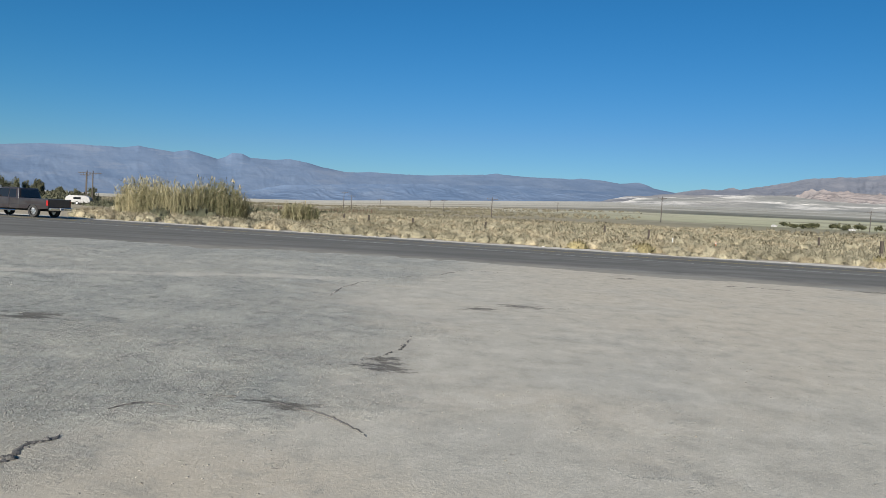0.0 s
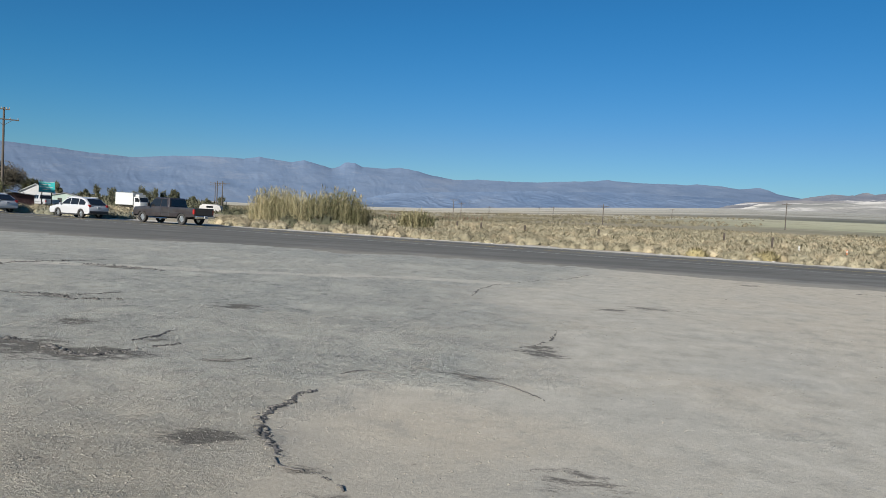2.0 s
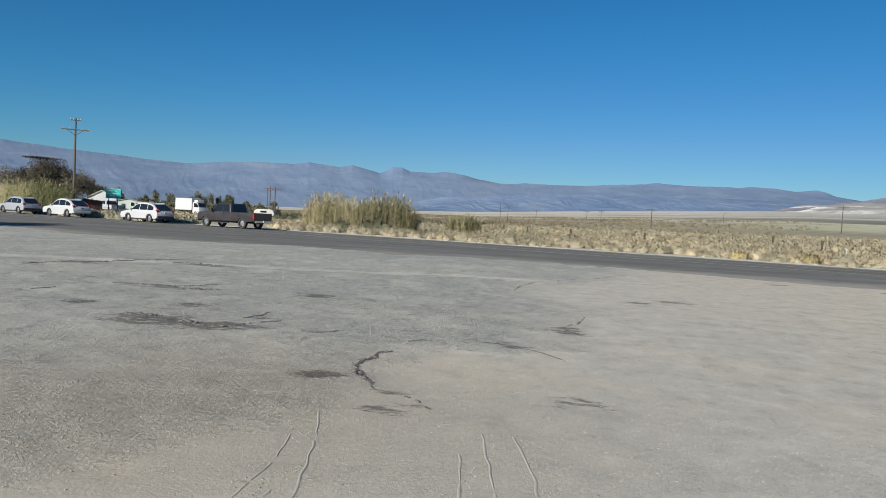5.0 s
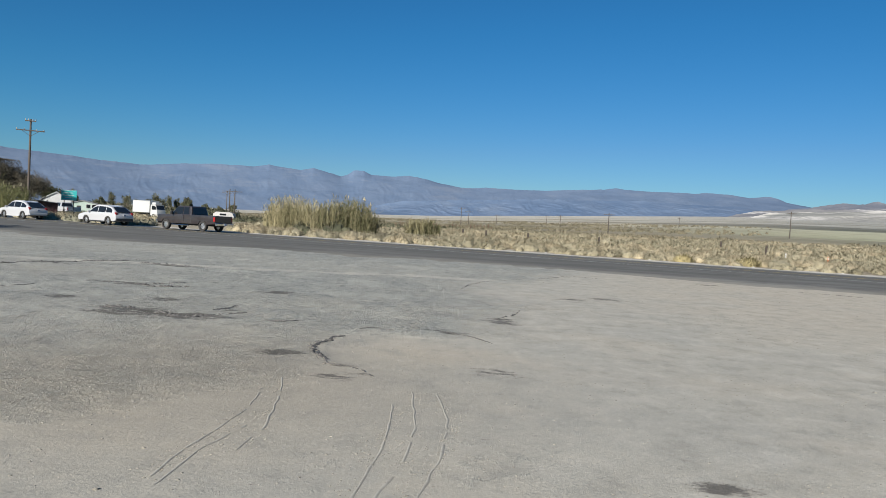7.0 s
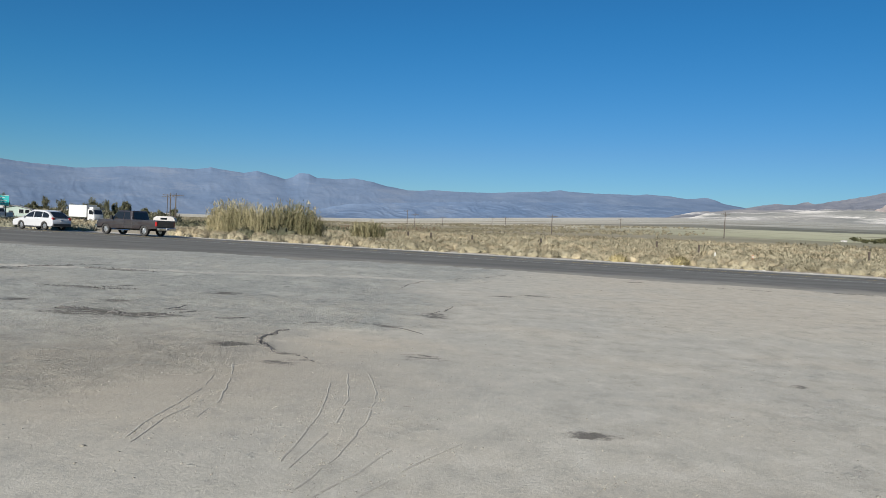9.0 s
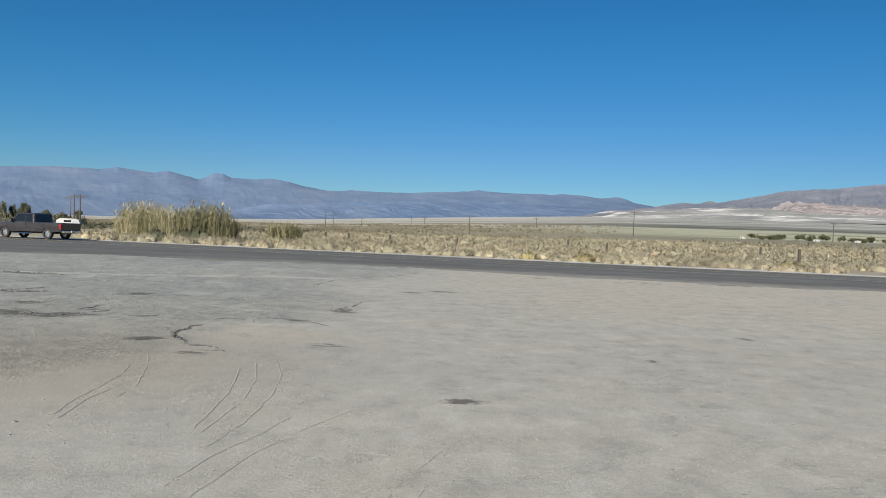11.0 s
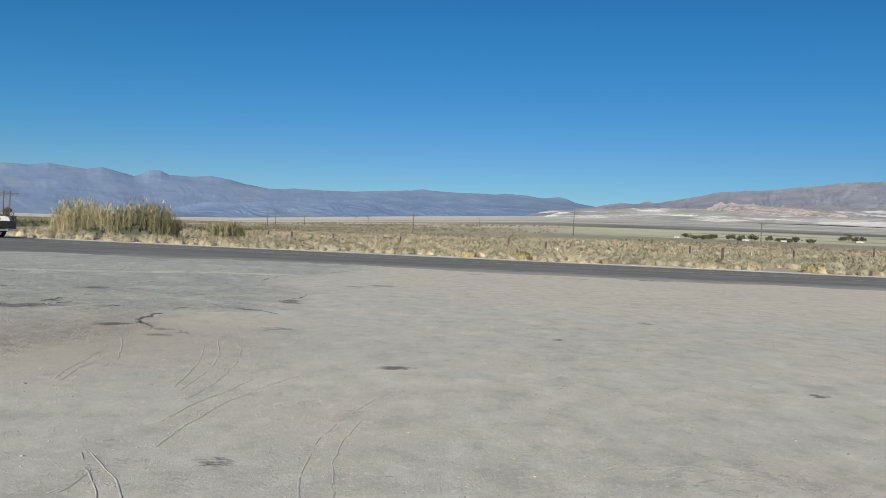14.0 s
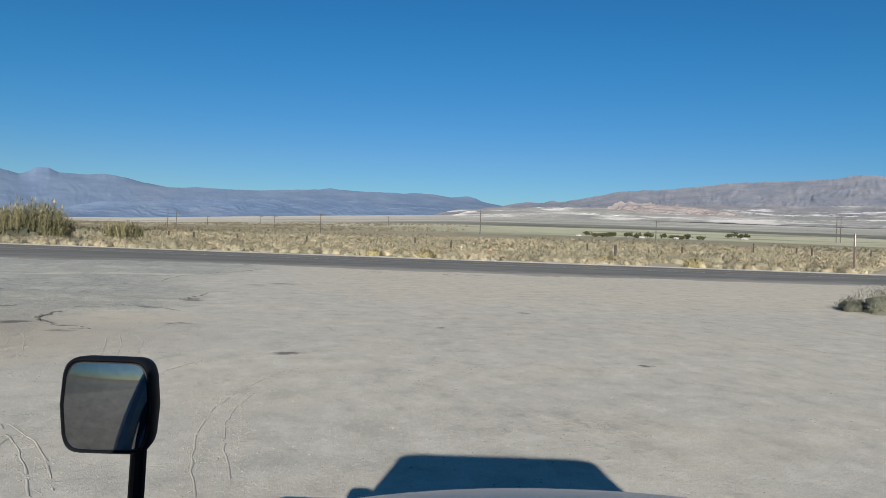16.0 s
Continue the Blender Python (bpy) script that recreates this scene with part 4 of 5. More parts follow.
def pickup_truck(label, paint_mat):
    """A heavy extended-cab pickup with a long open bed, nose towards +x."""
    thing = tagged(new("pickup_truck"), label, "pickup truck")
    h, fx, rx = 1.0, 2.0, -2.0
    xf, xr = 2.95, -3.3
    front = [(0.05, 0.55), (0.05, 1.25), (fx - 0.45, 1.25), (fx + 0.2, 1.22), (xf - 0.12, 1.17), (xf, 0.95), (xf, 0.58)]
    front += [(fx + 0.46 * math.cos(a), 0.42 + 0.46 * math.sin(a)) for a in np.linspace(0.35, math.pi - 0.35, 9)] + [(fx - 0.62, 0.5)]
    smooth(part("body", prism(bmesh.new(), front, -h, h, 0.05), paint_mat, thing))
    rear = [(xr, 0.62), (xr, 1.28), (-0.05 - 0.75, 1.28), (-0.05 - 0.75, 0.55)]
    rear += [(rx + 0.46 * math.cos(a), 0.42 + 0.46 * math.sin(a)) for a in np.linspace(0.3, math.pi - 0.3, 9)]
    for s in (-1, 1):
        smooth(part("bed_side", prism(bmesh.new(), rear, s * h - s * 0.12, s * h, 0.03), paint_mat, thing))
    part("bed_floor", box(bmesh.new(), -2.05, 0, 0.75, 2.5, 1.8, 0.08, 0.01), BLACK, thing)
    part("tailgate", box(bmesh.new(), xr + 0.04, 0, 0.98, 0.08, 1.78, 0.58, 0.02), paint_mat, thing)
    part("cab_rear", box(bmesh.new(), -0.37, 0, 0.9, 0.84, 2 * h - 0.02, 0.72, 0.04), paint_mat, thing)
    low, high = (-0.76, fx - 0.47, h - 0.04, 1.24), (-0.60, 0.80, h - 0.2, 1.97)
    smooth(part("cab_roof", cabin(bmesh.new(), low, high), paint_mat, thing))
    for s in (-1, 1):
        sp = lambda u, v: side_point(low, high, u, v, s)
        for name, c in (("front_window", [sp(0.42, 0.08), sp(0.92, 0.08), sp(0.96, 0.86), sp(0.52, 0.86)]),
                        ("rear_window", [sp(0.10, 0.08), sp(0.38, 0.08), sp(0.48, 0.86), sp(0.14, 0.86)])):
            pane(name, thing, c if s < 0 else c[::-1])
        part("door_handle", box(bmesh.new(), 0.3, s * (h + 0.012), 1.08, 0.18, 0.03, 0.04, 0.008), BLACK, thing)
        part("tow_mirror", box(bmesh.new(), 1.15, s * (h + 0.17), 1.38, 0.12, 0.22, 0.3, 0.03), BLACK, thing)
        part("running_board", rod(bmesh.new(), (-0.6, s * (h + 0.02), 0.42), (1.25, s * (h + 0.02), 0.42), 0.045), CHROME, thing)
        part("tail_lamp", box(bmesh.new(), xr + 0.08, s * (h - 0.06), 1.0, 0.16, 0.14, 0.36, 0.02), REDLAMP, thing, "red tail lamp")
        part("headlamp", box(bmesh.new(), xf - 0.06, s * (h - 0.18), 0.95, 0.16, 0.3, 0.22, 0.03), HEADLAMP, thing, "clear headlamp")
        part("side_stripe", box(bmesh.new(), -0.2, s * (h + 0.004), 0.86, 5.0, 0.02, 0.05, 0.006), BLACK, thing)
        for x in (fx, rx):
            wheel_parts(thing, x, s * (h - 0.14), 0.42, 0.28, 8)
    pane("windscreen", thing, [(low[1] + 0.0, -h + 0.18, 1.30), (low[1] + 0.0, h - 0.18, 1.30), (high[1] + 0.08, h - 0.3, 1.87), (high[1] + 0.08, -h + 0.3, 1.87)])
    pane("back_window", thing, [(-0.77, h - 0.2, 1.34), (-0.77, -h + 0.2, 1.34), (-0.66, -h + 0.3, 1.85), (-0.66, h - 0.3, 1.85)])
    part("rear_bumper", box(bmesh.new(), xr - 0.1, 0, 0.6, 0.2, 1.9, 0.2, 0.03), CHROME, thing)
    part("front_bumper", box(bmesh.new(), xf + 0.05, 0, 0.6, 0.2, 1.98, 0.26, 0.05), CHROME, thing)
    part("grille", box(bmesh.new(), xf + 0.01, 0, 0.97, 0.06, 1.2, 0.32, 0.03), CHROME, thing)
    part("chassis", box(bmesh.new(), -0.2, 0, 0.5, 5.6, 0.9, 0.16, 0.02), BLACK, thing)
    plate = part("number_plate", box(bmesh.new(), xr - 0.21, 0, 0.62, 0.02, 0.32, 0.16, 0.004), PLATE, thing)
    part("plate_bar", box(bmesh.new(), xr - 0.223, 0, 0.62, 0.006, 0.24, 0.05), PLATE_BAR, plate)
    return thing


ROAD_YAW = 163.8
SILVER, WHITE_CAR, CHARCOAL = paint("silver_paint", (0.42, 0.44, 0.47), 0.3, 0.4), paint("white_car_paint", (0.42, 0.425, 0.435)), paint("charcoal_paint", (0.035, 0.03, 0.032), 0.3, 0.2)
put(suv("silver SUV with dark trim on the highway", SILVER, 4.53, 1.82, 1.66, 2.62, BLACK, 0.62), -58.0, 58.2, ROAD_YAW, 0.07)
put(suv("white SUV with a sloping tailgate on the highway", WHITE_CAR, 4.74, 1.86, 1.69, 2.72, WHITE_CAR), -50.5, 56.0, ROAD_YAW, 0.07)
put(suv("white SUV with tinted rear windows on the highway", WHITE_CAR, 4.77, 1.88, 1.69, 2.74, BLACK, 0.8), -39.5, 52.8, ROAD_YAW, 0.07)
put(pickup_truck("charcoal extended-cab pickup truck with chrome wheels", CHARCOAL), -29.6, 49.9, ROAD_YAW, 0.07)


def box_truck():
    thing = tagged(new("box_truck"), "white box truck with cab-over cab parked on dirt", "truck")
    part("cargo_box", box(bmesh.new(), -1.1, 0, 2.05, 4.3, 2.15, 2.2, 0.04), WHITE_PAINT, thing)
    for s in (-1, 1):
        for z in (0.98, 3.12):
            part("box_rail", box(bmesh.new(), -1.1, s * 1.085, z, 4.3, 0.03, 0.08, 0.01), RIM, thing)
    cab = [(1.2, 0.55), (1.2, 2.35), (1.45, 2.45), (2.35, 2.40), (2.75, 1.55), (2.85, 1.2), (2.85, 0.5), (2.5, 0.45), (1.6, 0.45)]
    smooth(part("cab", prism(bmesh.new(), cab, -0.98, 0.98, 0.06), WHITE_PAINT, thing))
    pane("windscreen", thing, [(2.745, -0.85, 1.58), (2.745, 0.85, 1.58), (2.40, 0.82, 2.32), (2.40, -0.82, 2.32)], 0.03)
    for s in (-1, 1):
        c = [(1.55, s * 0.985, 1.55), (2.60, s * 0.985, 1.50), (2.30, s * 0.985, 2.25), (1.55, s * 0.985, 2.25)]
        pane("side_window", thing, c if s < 0 else c[::-1])
        part("mirror", box(bmesh.new(), 2.7, s * 1.15, 1.85, 0.06, 0.18, 0.36, 0.02), BLACK, thing)
        part("headlamp", box(bmesh.new(), 2.86, s * 0.72, 0.85, 0.06, 0.3, 0.18, 0.02), HEADLAMP, thing)
        for x in (2.0, -2.0):
            wheel_parts(thing, x, s * 0.86, 0.4, 0.26)
    part("bumper", box(bmesh.new(), 2.88, 0, 0.55, 0.12, 1.9, 0.2, 0.03), BLACK, thing)
    part("wind_deflector", box(bmesh.new(), 1.75, 0, 2.65, 0.9, 1.5, 0.4, 0.12), WHITE_PAINT, thing)
    part("chassis", box(bmesh.new(), -0.4, 0, 0.72, 5.2, 0.9, 0.24, 0.02), BLACK, thing)
    return thing


put(box_truck(), -73.6, 114.6, -17, 0.0)


# ---- poles, posts and signs ----
INSUL = plain("insulator_glaze", (0.10, 0.07, 0.05), (0.2, 0.15, 0.11), 20, 0.3, bump=0)


def utility_pole(x, y, height, yaw, label, double=True):
    thing = tagged(new("utility_pole"), label, "utility pole", "utility poles along the road" if not double else "")
    part("pole", rod(bmesh.new(), (0, 0, -0.3), (0, 0, height), 0.17, 0.11, 12), POLE_WOOD, thing)
    arms = ((height - 1.45, 1.85), (height - 0.25, 0.7)) if double else ((height - 0.6, 2.2),)
    for z, w in arms:
        part("crossarm", box(bmesh.new(), 0, -0.14, z, w * 2 * 0.86, 0.1, 0.13, 0.01), POLE_WOOD, thing)
        for s in (-1, 0.45, 1, -0.45):
            part("insulator", rod(bmesh.new(), (s * w * 0.8, -0.14, z + 0.06), (s * w * 0.8, -0.14, z + 0.26), 0.05, 0.035), INSUL, thing)
        if w > 1:
            for s in (-1, 1):
                part("brace", rod(bmesh.new(), (s * 0.95, -0.16, z - 0.03), (0, -0.18, z - 0.72), 0.03), POLE_WOOD, thing)
    return put(thing, x, y, yaw)


utility_pole(-66.2, 75.6, 12.1, 38, "tall brown wooden utility pole with two crossarms")
for x, y, h in ((14.9, 229, 6.6), (75.9, 251, 9.2), (150, 252, 7.4), (-37.3, 409, 6.0), (-0.8, 377, 6.2), (74.5, 474, 6.6), (-10.4, 490, 6.2),
                (-87.2, 173.4, 7.9), (-85.9, 173.7, 7.9), (-47, 330, 8.6), (-43.5, 331, 7.0), (256, 274.6, 12.5), (260.4, 276.9, 12.5), (-126, 250, 9.5)):
    utility_pole(x, y, h, 20, "distant weathered wooden utility pole", False)


def fence_post(x, y, h, lean, yaw):
    bm = bmesh.new()
    rod(bm, (0, 0, -0.3), (lean, 0, h), 0.135, 0.125, 7)
    thing = tagged(new("fence_post"), "weathered brown wooden fence post in dry brush", "fence post", "fence posts along the field")
    part("post", bm, POST_WOOD, thing)
    part("wire_staple", rod(bmesh.new(), (lean * 0.8, -0.1, h * 0.8), (lean * 0.8, 0.1, h * 0.8), 0.012, seg=5), RIM, thing)
    return put(thing, x, y, yaw)


for k, (x, y, h) in enumerate(((20.5, 91.2, 1.35), (24, 83.8, 1.2), (42.1, 80, 1.35), (80, 96.7, 2.0), (86, 93.6, 1.5), (85.2, 89.1, 1.6), (96.2, 88.8, 1.5),
                               (33.1, 53.9, 1.5), (60, 86, 1.2), (5, 88, 1.1), (-4, 92, 1.1), (-10, 94, 1.2), (-13.5, 95.5, 1.2))):
    fence_post(x, y, h, 0.12 * math.sin(k * 2.3), 30)

RED_WOOD = plain("red_brown_stake_wood", (0.11, 0.06, 0.042), (0.20, 0.12, 0.085), 14, 0.9, bump=0.5, dist=0.01, stretch=(1, 1, 0.1))
rng = np.random.RandomState(27)
for k in range(26):
    bm = bmesh.new()
    hh = rng.uniform(0.9, 1.8)
    rod(bm, (0, 0, -0.3), (rng.randn() * 0.08, rng.randn() * 0.05, hh), 0.11, 0.09, 6)
    stake = tagged(new("fence_stake"), "short reddish-brown wooden stake in a corral row", "fence post", "corral stakes behind the reeds")
    part("post", bm, RED_WOOD, stake)
    put(stake, -39.5 + 20.5 * k / 25 + rng.randn() * 0.12, 164 + 29 * k / 25 + rng.randn() * 0.5, rng.rand() * 360)

MARKER_WHITE, MARKER_ORANGE = plain("marker_white", (0.42, 0.42, 0.40), (0.55, 0.54, 0.51), 12, 0.6, bump=0), plain("marker_orange", (0.5, 0.16, 0.05), (0.62, 0.22, 0.08), 12, 0.6, bump=0)


def road_marker(x, y, h, top, label):
    thing = tagged(new("road_marker"), label, "marker post")
    part("post", box(bmesh.new(), 0, 0, h / 2 - 0.1, 0.10, 0.03, h + 0.2, 0.008), top, thing)
    part("reflector", box(bmesh.new(), 0, -0.022, h - 0.12, 0.08, 0.012, 0.14, 0.004), MARKER_WHITE, thing, "white reflector")
    return put(thing, x, y, -10)


road_marker(20.4, 53.5, 0.8, MARKER_ORANGE, "thin orange marker post with a white reflector")
road_marker(19.5, 60.8, 0.8, MARKER_WHITE, "slim white marker post in dry brush")
road_marker(45.1, 70.5, 1.0, MARKER_WHITE, "slim white marker post in dry brush")

rust = plain("rusty_post_steel", (0.05, 0.036, 0.03), (0.10, 0.072, 0.057), 15, 0.8)
tall = tagged(new("steel_post"), "tall rusty steel post with a white marker plate", "post")
part("post", box(bmesh.new(), 0, 0, 1.315, 0.13, 0.10, 3.23, 0.01), rust, tall)
part("marker_plate", box(bmesh.new(), 0.03, -0.06, 2.46, 0.05, 0.02, 0.95, 0.004), MARKER_WHITE, tall, "white marker plate")
put(tall, 42.2, 34.4, -40)


def highway_sign():
    teal = plain("sign_green", (0.03, 0.36, 0.36), (0.05, 0.43, 0.42), 4, 0.45, bump=0)
    thing = tagged(new("highway_sign"), "green highway sign with white lettering on wooden posts", "road sign")
    for s in (-0.6, 0.6):
        part("post", box(bmesh.new(), s, 0.08, 1.8, 0.12, 0.12, 3.9, 0.01), POST_WOOD, thing)
    board = part("board", box(bmesh.new(), 0, 0, 3.0, 2.0, 0.04, 1.5, 0.01), teal, thing)
    for sx, cz in ((1.88, 3.68), (1.88, 2.32)):
        part("border", box(bmesh.new(), 0, -0.024, cz, sx, 0.006, 0.05), MARKER_WHITE, board)
    for i, (w, z) in enumerate(((1.3, 3.35), (1.5, 3.0), (1.1, 2.65))):
        part("text_bar", box(bmesh.new(), -0.15 + 0.1 * i, -0.024, z, w, 0.006, 0.08), MARKER_WHITE, board)
    return thing


put(highway_sign(), -71.1, 89.6, 35)


# ---- small buildings ----
ROOFM = plain("grey_roofing", (0.20, 0.20, 0.21), (0.32, 0.32, 0.33), 4, 0.8)
STUCCO = plain("tan_stucco", (0.33, 0.25, 0.18), (0.44, 0.34, 0.25), 6, 0.95)
OFF_WHITE = plain("weathered_white_siding", (0.30, 0.295, 0.28), (0.42, 0.41, 0.39), 3, 0.8)
MAROON = plain("maroon_siding", (0.045, 0.025, 0.025), (0.075, 0.036, 0.034), 5, 0.8)
PALE_GREEN = plain("pale_green_siding", (0.28, 0.36, 0.31), (0.38, 0.45, 0.40), 5, 0.7)
DARK_DOOR = plain("dark_opening", (0.02, 0.02, 0.02), (0.04, 0.04, 0.04), 5, 0.8)


def house(x, y, yaw, w, d, h, rise, wall_mat, roof_mat, label, openings=2):
    """A gabled hut: four walls as one shell, two roof slopes, a door and windows."""
    thing = tagged(new("house"), label, "building")
    part("wall", prism(bmesh.new(), [(-w / 2, 0), (w / 2, 0), (w / 2, h), (0, h + rise), (-w / 2, h)], -d / 2, d / 2), wall_mat, thing)
    ang = math.atan2(rise, w / 2)
    L = math.hypot(rise, w / 2) + 0.3
    for s in (-1, 1):
        part("roof", box(bmesh.new(), s * (w / 4 + 0.08), 0, h + rise / 2 + 0.04, L, d + 0.5, 0.1, 0.01, Matrix.Rotation(s * ang, 3, "Y")), roof_mat, thing)
    tall = min(2.0, h * 0.8)
    part("door", box(bmesh.new(), -w * 0.15, -d / 2 - 0.02, tall / 2, tall * 0.45, 0.08, tall, 0.01), DARK_DOOR, thing)
    for k in range(openings):
        win = part("window", box(bmesh.new(), w * (0.18 + 0.2 * k), -d / 2 - 0.02, 1.5, 0.8, 0.1, 0.8, 0.01), WHITE_PAINT, thing, "white window frame")
        part("pane", box(bmesh.new(), w * (0.18 + 0.2 * k), -d / 2 - 0.075, 1.5, 0.66, 0.02, 0.66), GLASS, win)
    return put(thing, x, y, yaw)


house(-87.4, 108, 36, 4.6, 6.0, 2.3, 1.3, WHITE_PAINT, WHITE_PAINT, "small white gabled building beyond the highway sign", 1)
house(-91.5, 121, 30, 5.0, 4.0, 1.9, 0.6, PALE_GREEN, ROOFM, "low pale green shed among the brush")
house(-84.5, 83, 42, 5.0, 5.0, 3.0, 0.5, STUCCO, ROOFM, "tan stucco building beside the trees")
house(-71.5, 84, 40, 4.6, 3.0, 1.7, 0.25, MAROON, ROOFM, "low dark maroon shed under the trees", 0)
for x, y, w in ((124.5, 270, 2.0), (146, 256, 2.2), (161, 255, 2.0), (219, 291, 3.4), (171, 262, 1.8)):
    house(x, y, -25, w, 2.2, 0.55, 0.2, OFF_WHITE, OFF_WHITE, "small white farm house far across the field", 0)


def parked_van():
    thing = tagged(new("camper_trailer"), "white rounded camper trailer parked in brush", "trailer")
    smooth(part("shell", prism(bmesh.new(), [(-2.1, 0.4), (2.0, 0.4), (2.2, 0.8), (1.9, 1.5), (1.2, 1.8), (-1.6, 1.8), (-2.2, 1.4), (-2.3, 0.8)], -1.0, 1.0, 0.15), OFF_WHITE, thing))
    pane("side_window", thing, [(-0.8, -1.003, 1.05), (0.5, -1.003, 1.05), (0.5, -1.003, 1.45), (-0.8, -1.003, 1.45)])
    for s in (-1, 1):
        wheel_parts(thing, -0.2, s * 0.95, 0.33, 0.2)
    part("tow_bar", rod(bmesh.new(), (2.1, 0, 0.5), (3.2, 0, 0.45), 0.05), BLACK, thing)
    return thing


put(parked_van(), -70.2, 137.0, 12, 0.0)
put(pickup_truck("white pickup truck parked beyond the highway sign", WHITE_CAR), -76.2, 95.5, 150, 0.0)


# ---- trees and bushes ----
def tree(x, y, height, width, seed, label, leaf=LEAF, name="tree", leaf_size=0.22, n=2600, trunk=0.35, droop=0.0):
    """A tapered trunk with limbs, and a crown of leaf sprays round the limb ends."""
    rng = np.random.RandomState(seed)
    thing = tagged(new(name), label, "tree")
    bm = bmesh.new()
    fork = height * trunk
    r0 = 0.028 * height
    rod(bm, (0, 0, -0.2), (rng.randn() * 0.1, rng.randn() * 0.1, fork), r0, r0 * 0.7, 9)
    tips = []
    for k in range(9):
        a = 6.283 * k / 9 + rng.randn() * 0.3
        q = rng.uniform(0.15, 0.95)
        end = Vector((math.cos(a) * width * 0.36 * q, math.sin(a) * width * 0.36 * q, height * (0.95 - 0.35 * q) * rng.uniform(0.8, 1.0)))
        mid = Vector((end.x * 0.45, end.y * 0.45, fork + (end.z - fork) * 0.55))
        rod(bm, (0, 0, fork * 0.9), mid, r0 * 0.5, r0 * 0.3, 6), rod(bm, mid, end, r0 * 0.3, r0 * 0.1, 5)
        tips += [mid.lerp(end, 0.4), end, end + Vector((rng.randn(), rng.randn(), rng.randn())) * width * 0.09]
    smooth(part("trunk", bm, BARK, thing))
    c = np.array([tuple(p) for p in tips])
    i = rng.randint(0, len(c), n)
    rad = width * rng.uniform(0.09, 0.19, len(c))[i]
    g = rng.randn(n, 3)
    g /= np.linalg.norm(g, axis=1)[:, None]
    p = c[i] + g * (rad * rng.rand(n) ** 0.5)[:, None] * np.array([1, 1, 0.75])
    p[:, 2] -= droop * rng.rand(n) * height * 0.2
    p[:, 2] = np.clip(p[:, 2], height * 0.06, height * 1.04)
    u, v = rng.randn(n, 3), rng.randn(n, 3)
    u *= (leaf_size * (0.6 + 0.8 * rng.rand(n)) / np.linalg.norm(u, axis=1))[:, None]
    v *= (leaf_size * 0.6 / np.linalg.norm(v, axis=1))[:, None]
    V = np.stack([p - u, p + v, p + u], 1).reshape(-1, 3)
    crown = new("crown", mesh_from("crown", V, np.arange(3 * n).reshape(-1, 3), leaf, np.repeat(rng.rand(len(c))[i], 3)))
    crown.parent = thing
    return put(thing, x, y, rng.rand() * 360)


DUSKY = leafy("dusky_leaves", (0.04, 0.038, 0.03), (0.125, 0.108, 0.078))
OLIVE = leafy("olive_leaves", (0.05, 0.056, 0.035), (0.15, 0.15, 0.092))
tree(-74.2, 80.5, 7.0, 13.8, 81, "broad dusky dark-leaved tree beside the utility pole", DUSKY, n=32000, leaf_size=0.15, trunk=0.2)
tree(-86.0, 88.0, 6.2, 10.0, 82, "dark leafy tree behind the tan building", DUSKY, n=14000, leaf_size=0.17, trunk=0.2)
tree(-105, 128, 5.9, 6.5, 83, "round dark green tree behind the white building", LEAF, n=3000, leaf_size=0.25)
rng = np.random.RandomState(84)
for k in range(42):
    u = k / 41
    tree(-150 + 41 * u + rng.randn() * 1.8, 200 + 9 * u + rng.randn() * 4, rng.uniform(3.4, 7.4) * (0.75 + 0.5 * vnoise(k, 0, 0.3, 77)), rng.uniform(2.2, 4.2), 190 + k,
         "olive-green cottonwood in a far windbreak row", OLIVE, n=1700, leaf_size=0.21, trunk=0.15, droop=0.8)
for k in range(18):
    tree(128 + 2.5 * k + rng.randn(), 268 - 0.6 * k + rng.randn() * 3, rng.uniform(1.1, 2.4), rng.uniform(3, 6), 120 + k, "dark green farm tree far across the field", LEAF, n=500, leaf_size=0.4, trunk=0.2)
for k in range(4):
    tree(214 + 4 * k, 296 + k, rng.uniform(2.0, 3.6), rng.uniform(4, 6), 140 + k, "dark green farm tree far across the field", LEAF, n=500, leaf_size=0.4, trunk=0.2)
# out of view: a stand-in caster for the shadow across the road's left end
tree(-37.0, 20.0, 7.0, 8.0, 85, "unseen tree added to cast the shadow on the road", OLIVE, n=5500, leaf_size=0.22)
reed_clump(-74.0, -64.0, 72.6, 2.0, 4.6, 900, 73, "tall green and straw bamboo thicket by the pole", REED_GREEN)


def bush(x, y, h, spread, n, material, label, seed, width=0.02):
    rng = np.random.RandomState(seed)
    V, N, T = [], [], []
    for k in range(7):
        a, r = rng.rand() * 6.283, spread * 0.55 * rng.rand() ** 0.5
        hh = h * rng.uniform(0.65, 1.0)
        v, nrm = blades(rng, (r * math.cos(a), r * math.sin(a), -0.03), n // 7, hh, spread * 0.6, width)
        V.append(v), N.append(nrm)
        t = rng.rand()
        # heart darker: 0.7 of the sprays' tint
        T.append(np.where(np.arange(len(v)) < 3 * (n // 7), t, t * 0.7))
    thing = tagged(new("bush"), label, "bush")
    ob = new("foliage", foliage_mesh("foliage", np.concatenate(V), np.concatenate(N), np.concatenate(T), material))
    ob.parent = thing
    bm = bmesh.new()
    for k in range(6):
        a = rng.rand() * 6.283
        rod(bm, (0, 0, -0.05), (spread * 0.5 * math.cos(a), spread * 0.5 * math.sin(a), h * 0.6), 0.02, 0.008, 5)
    part("stems", bm, BARK, thing)
    return put(thing, x, y, rng.rand() * 360)


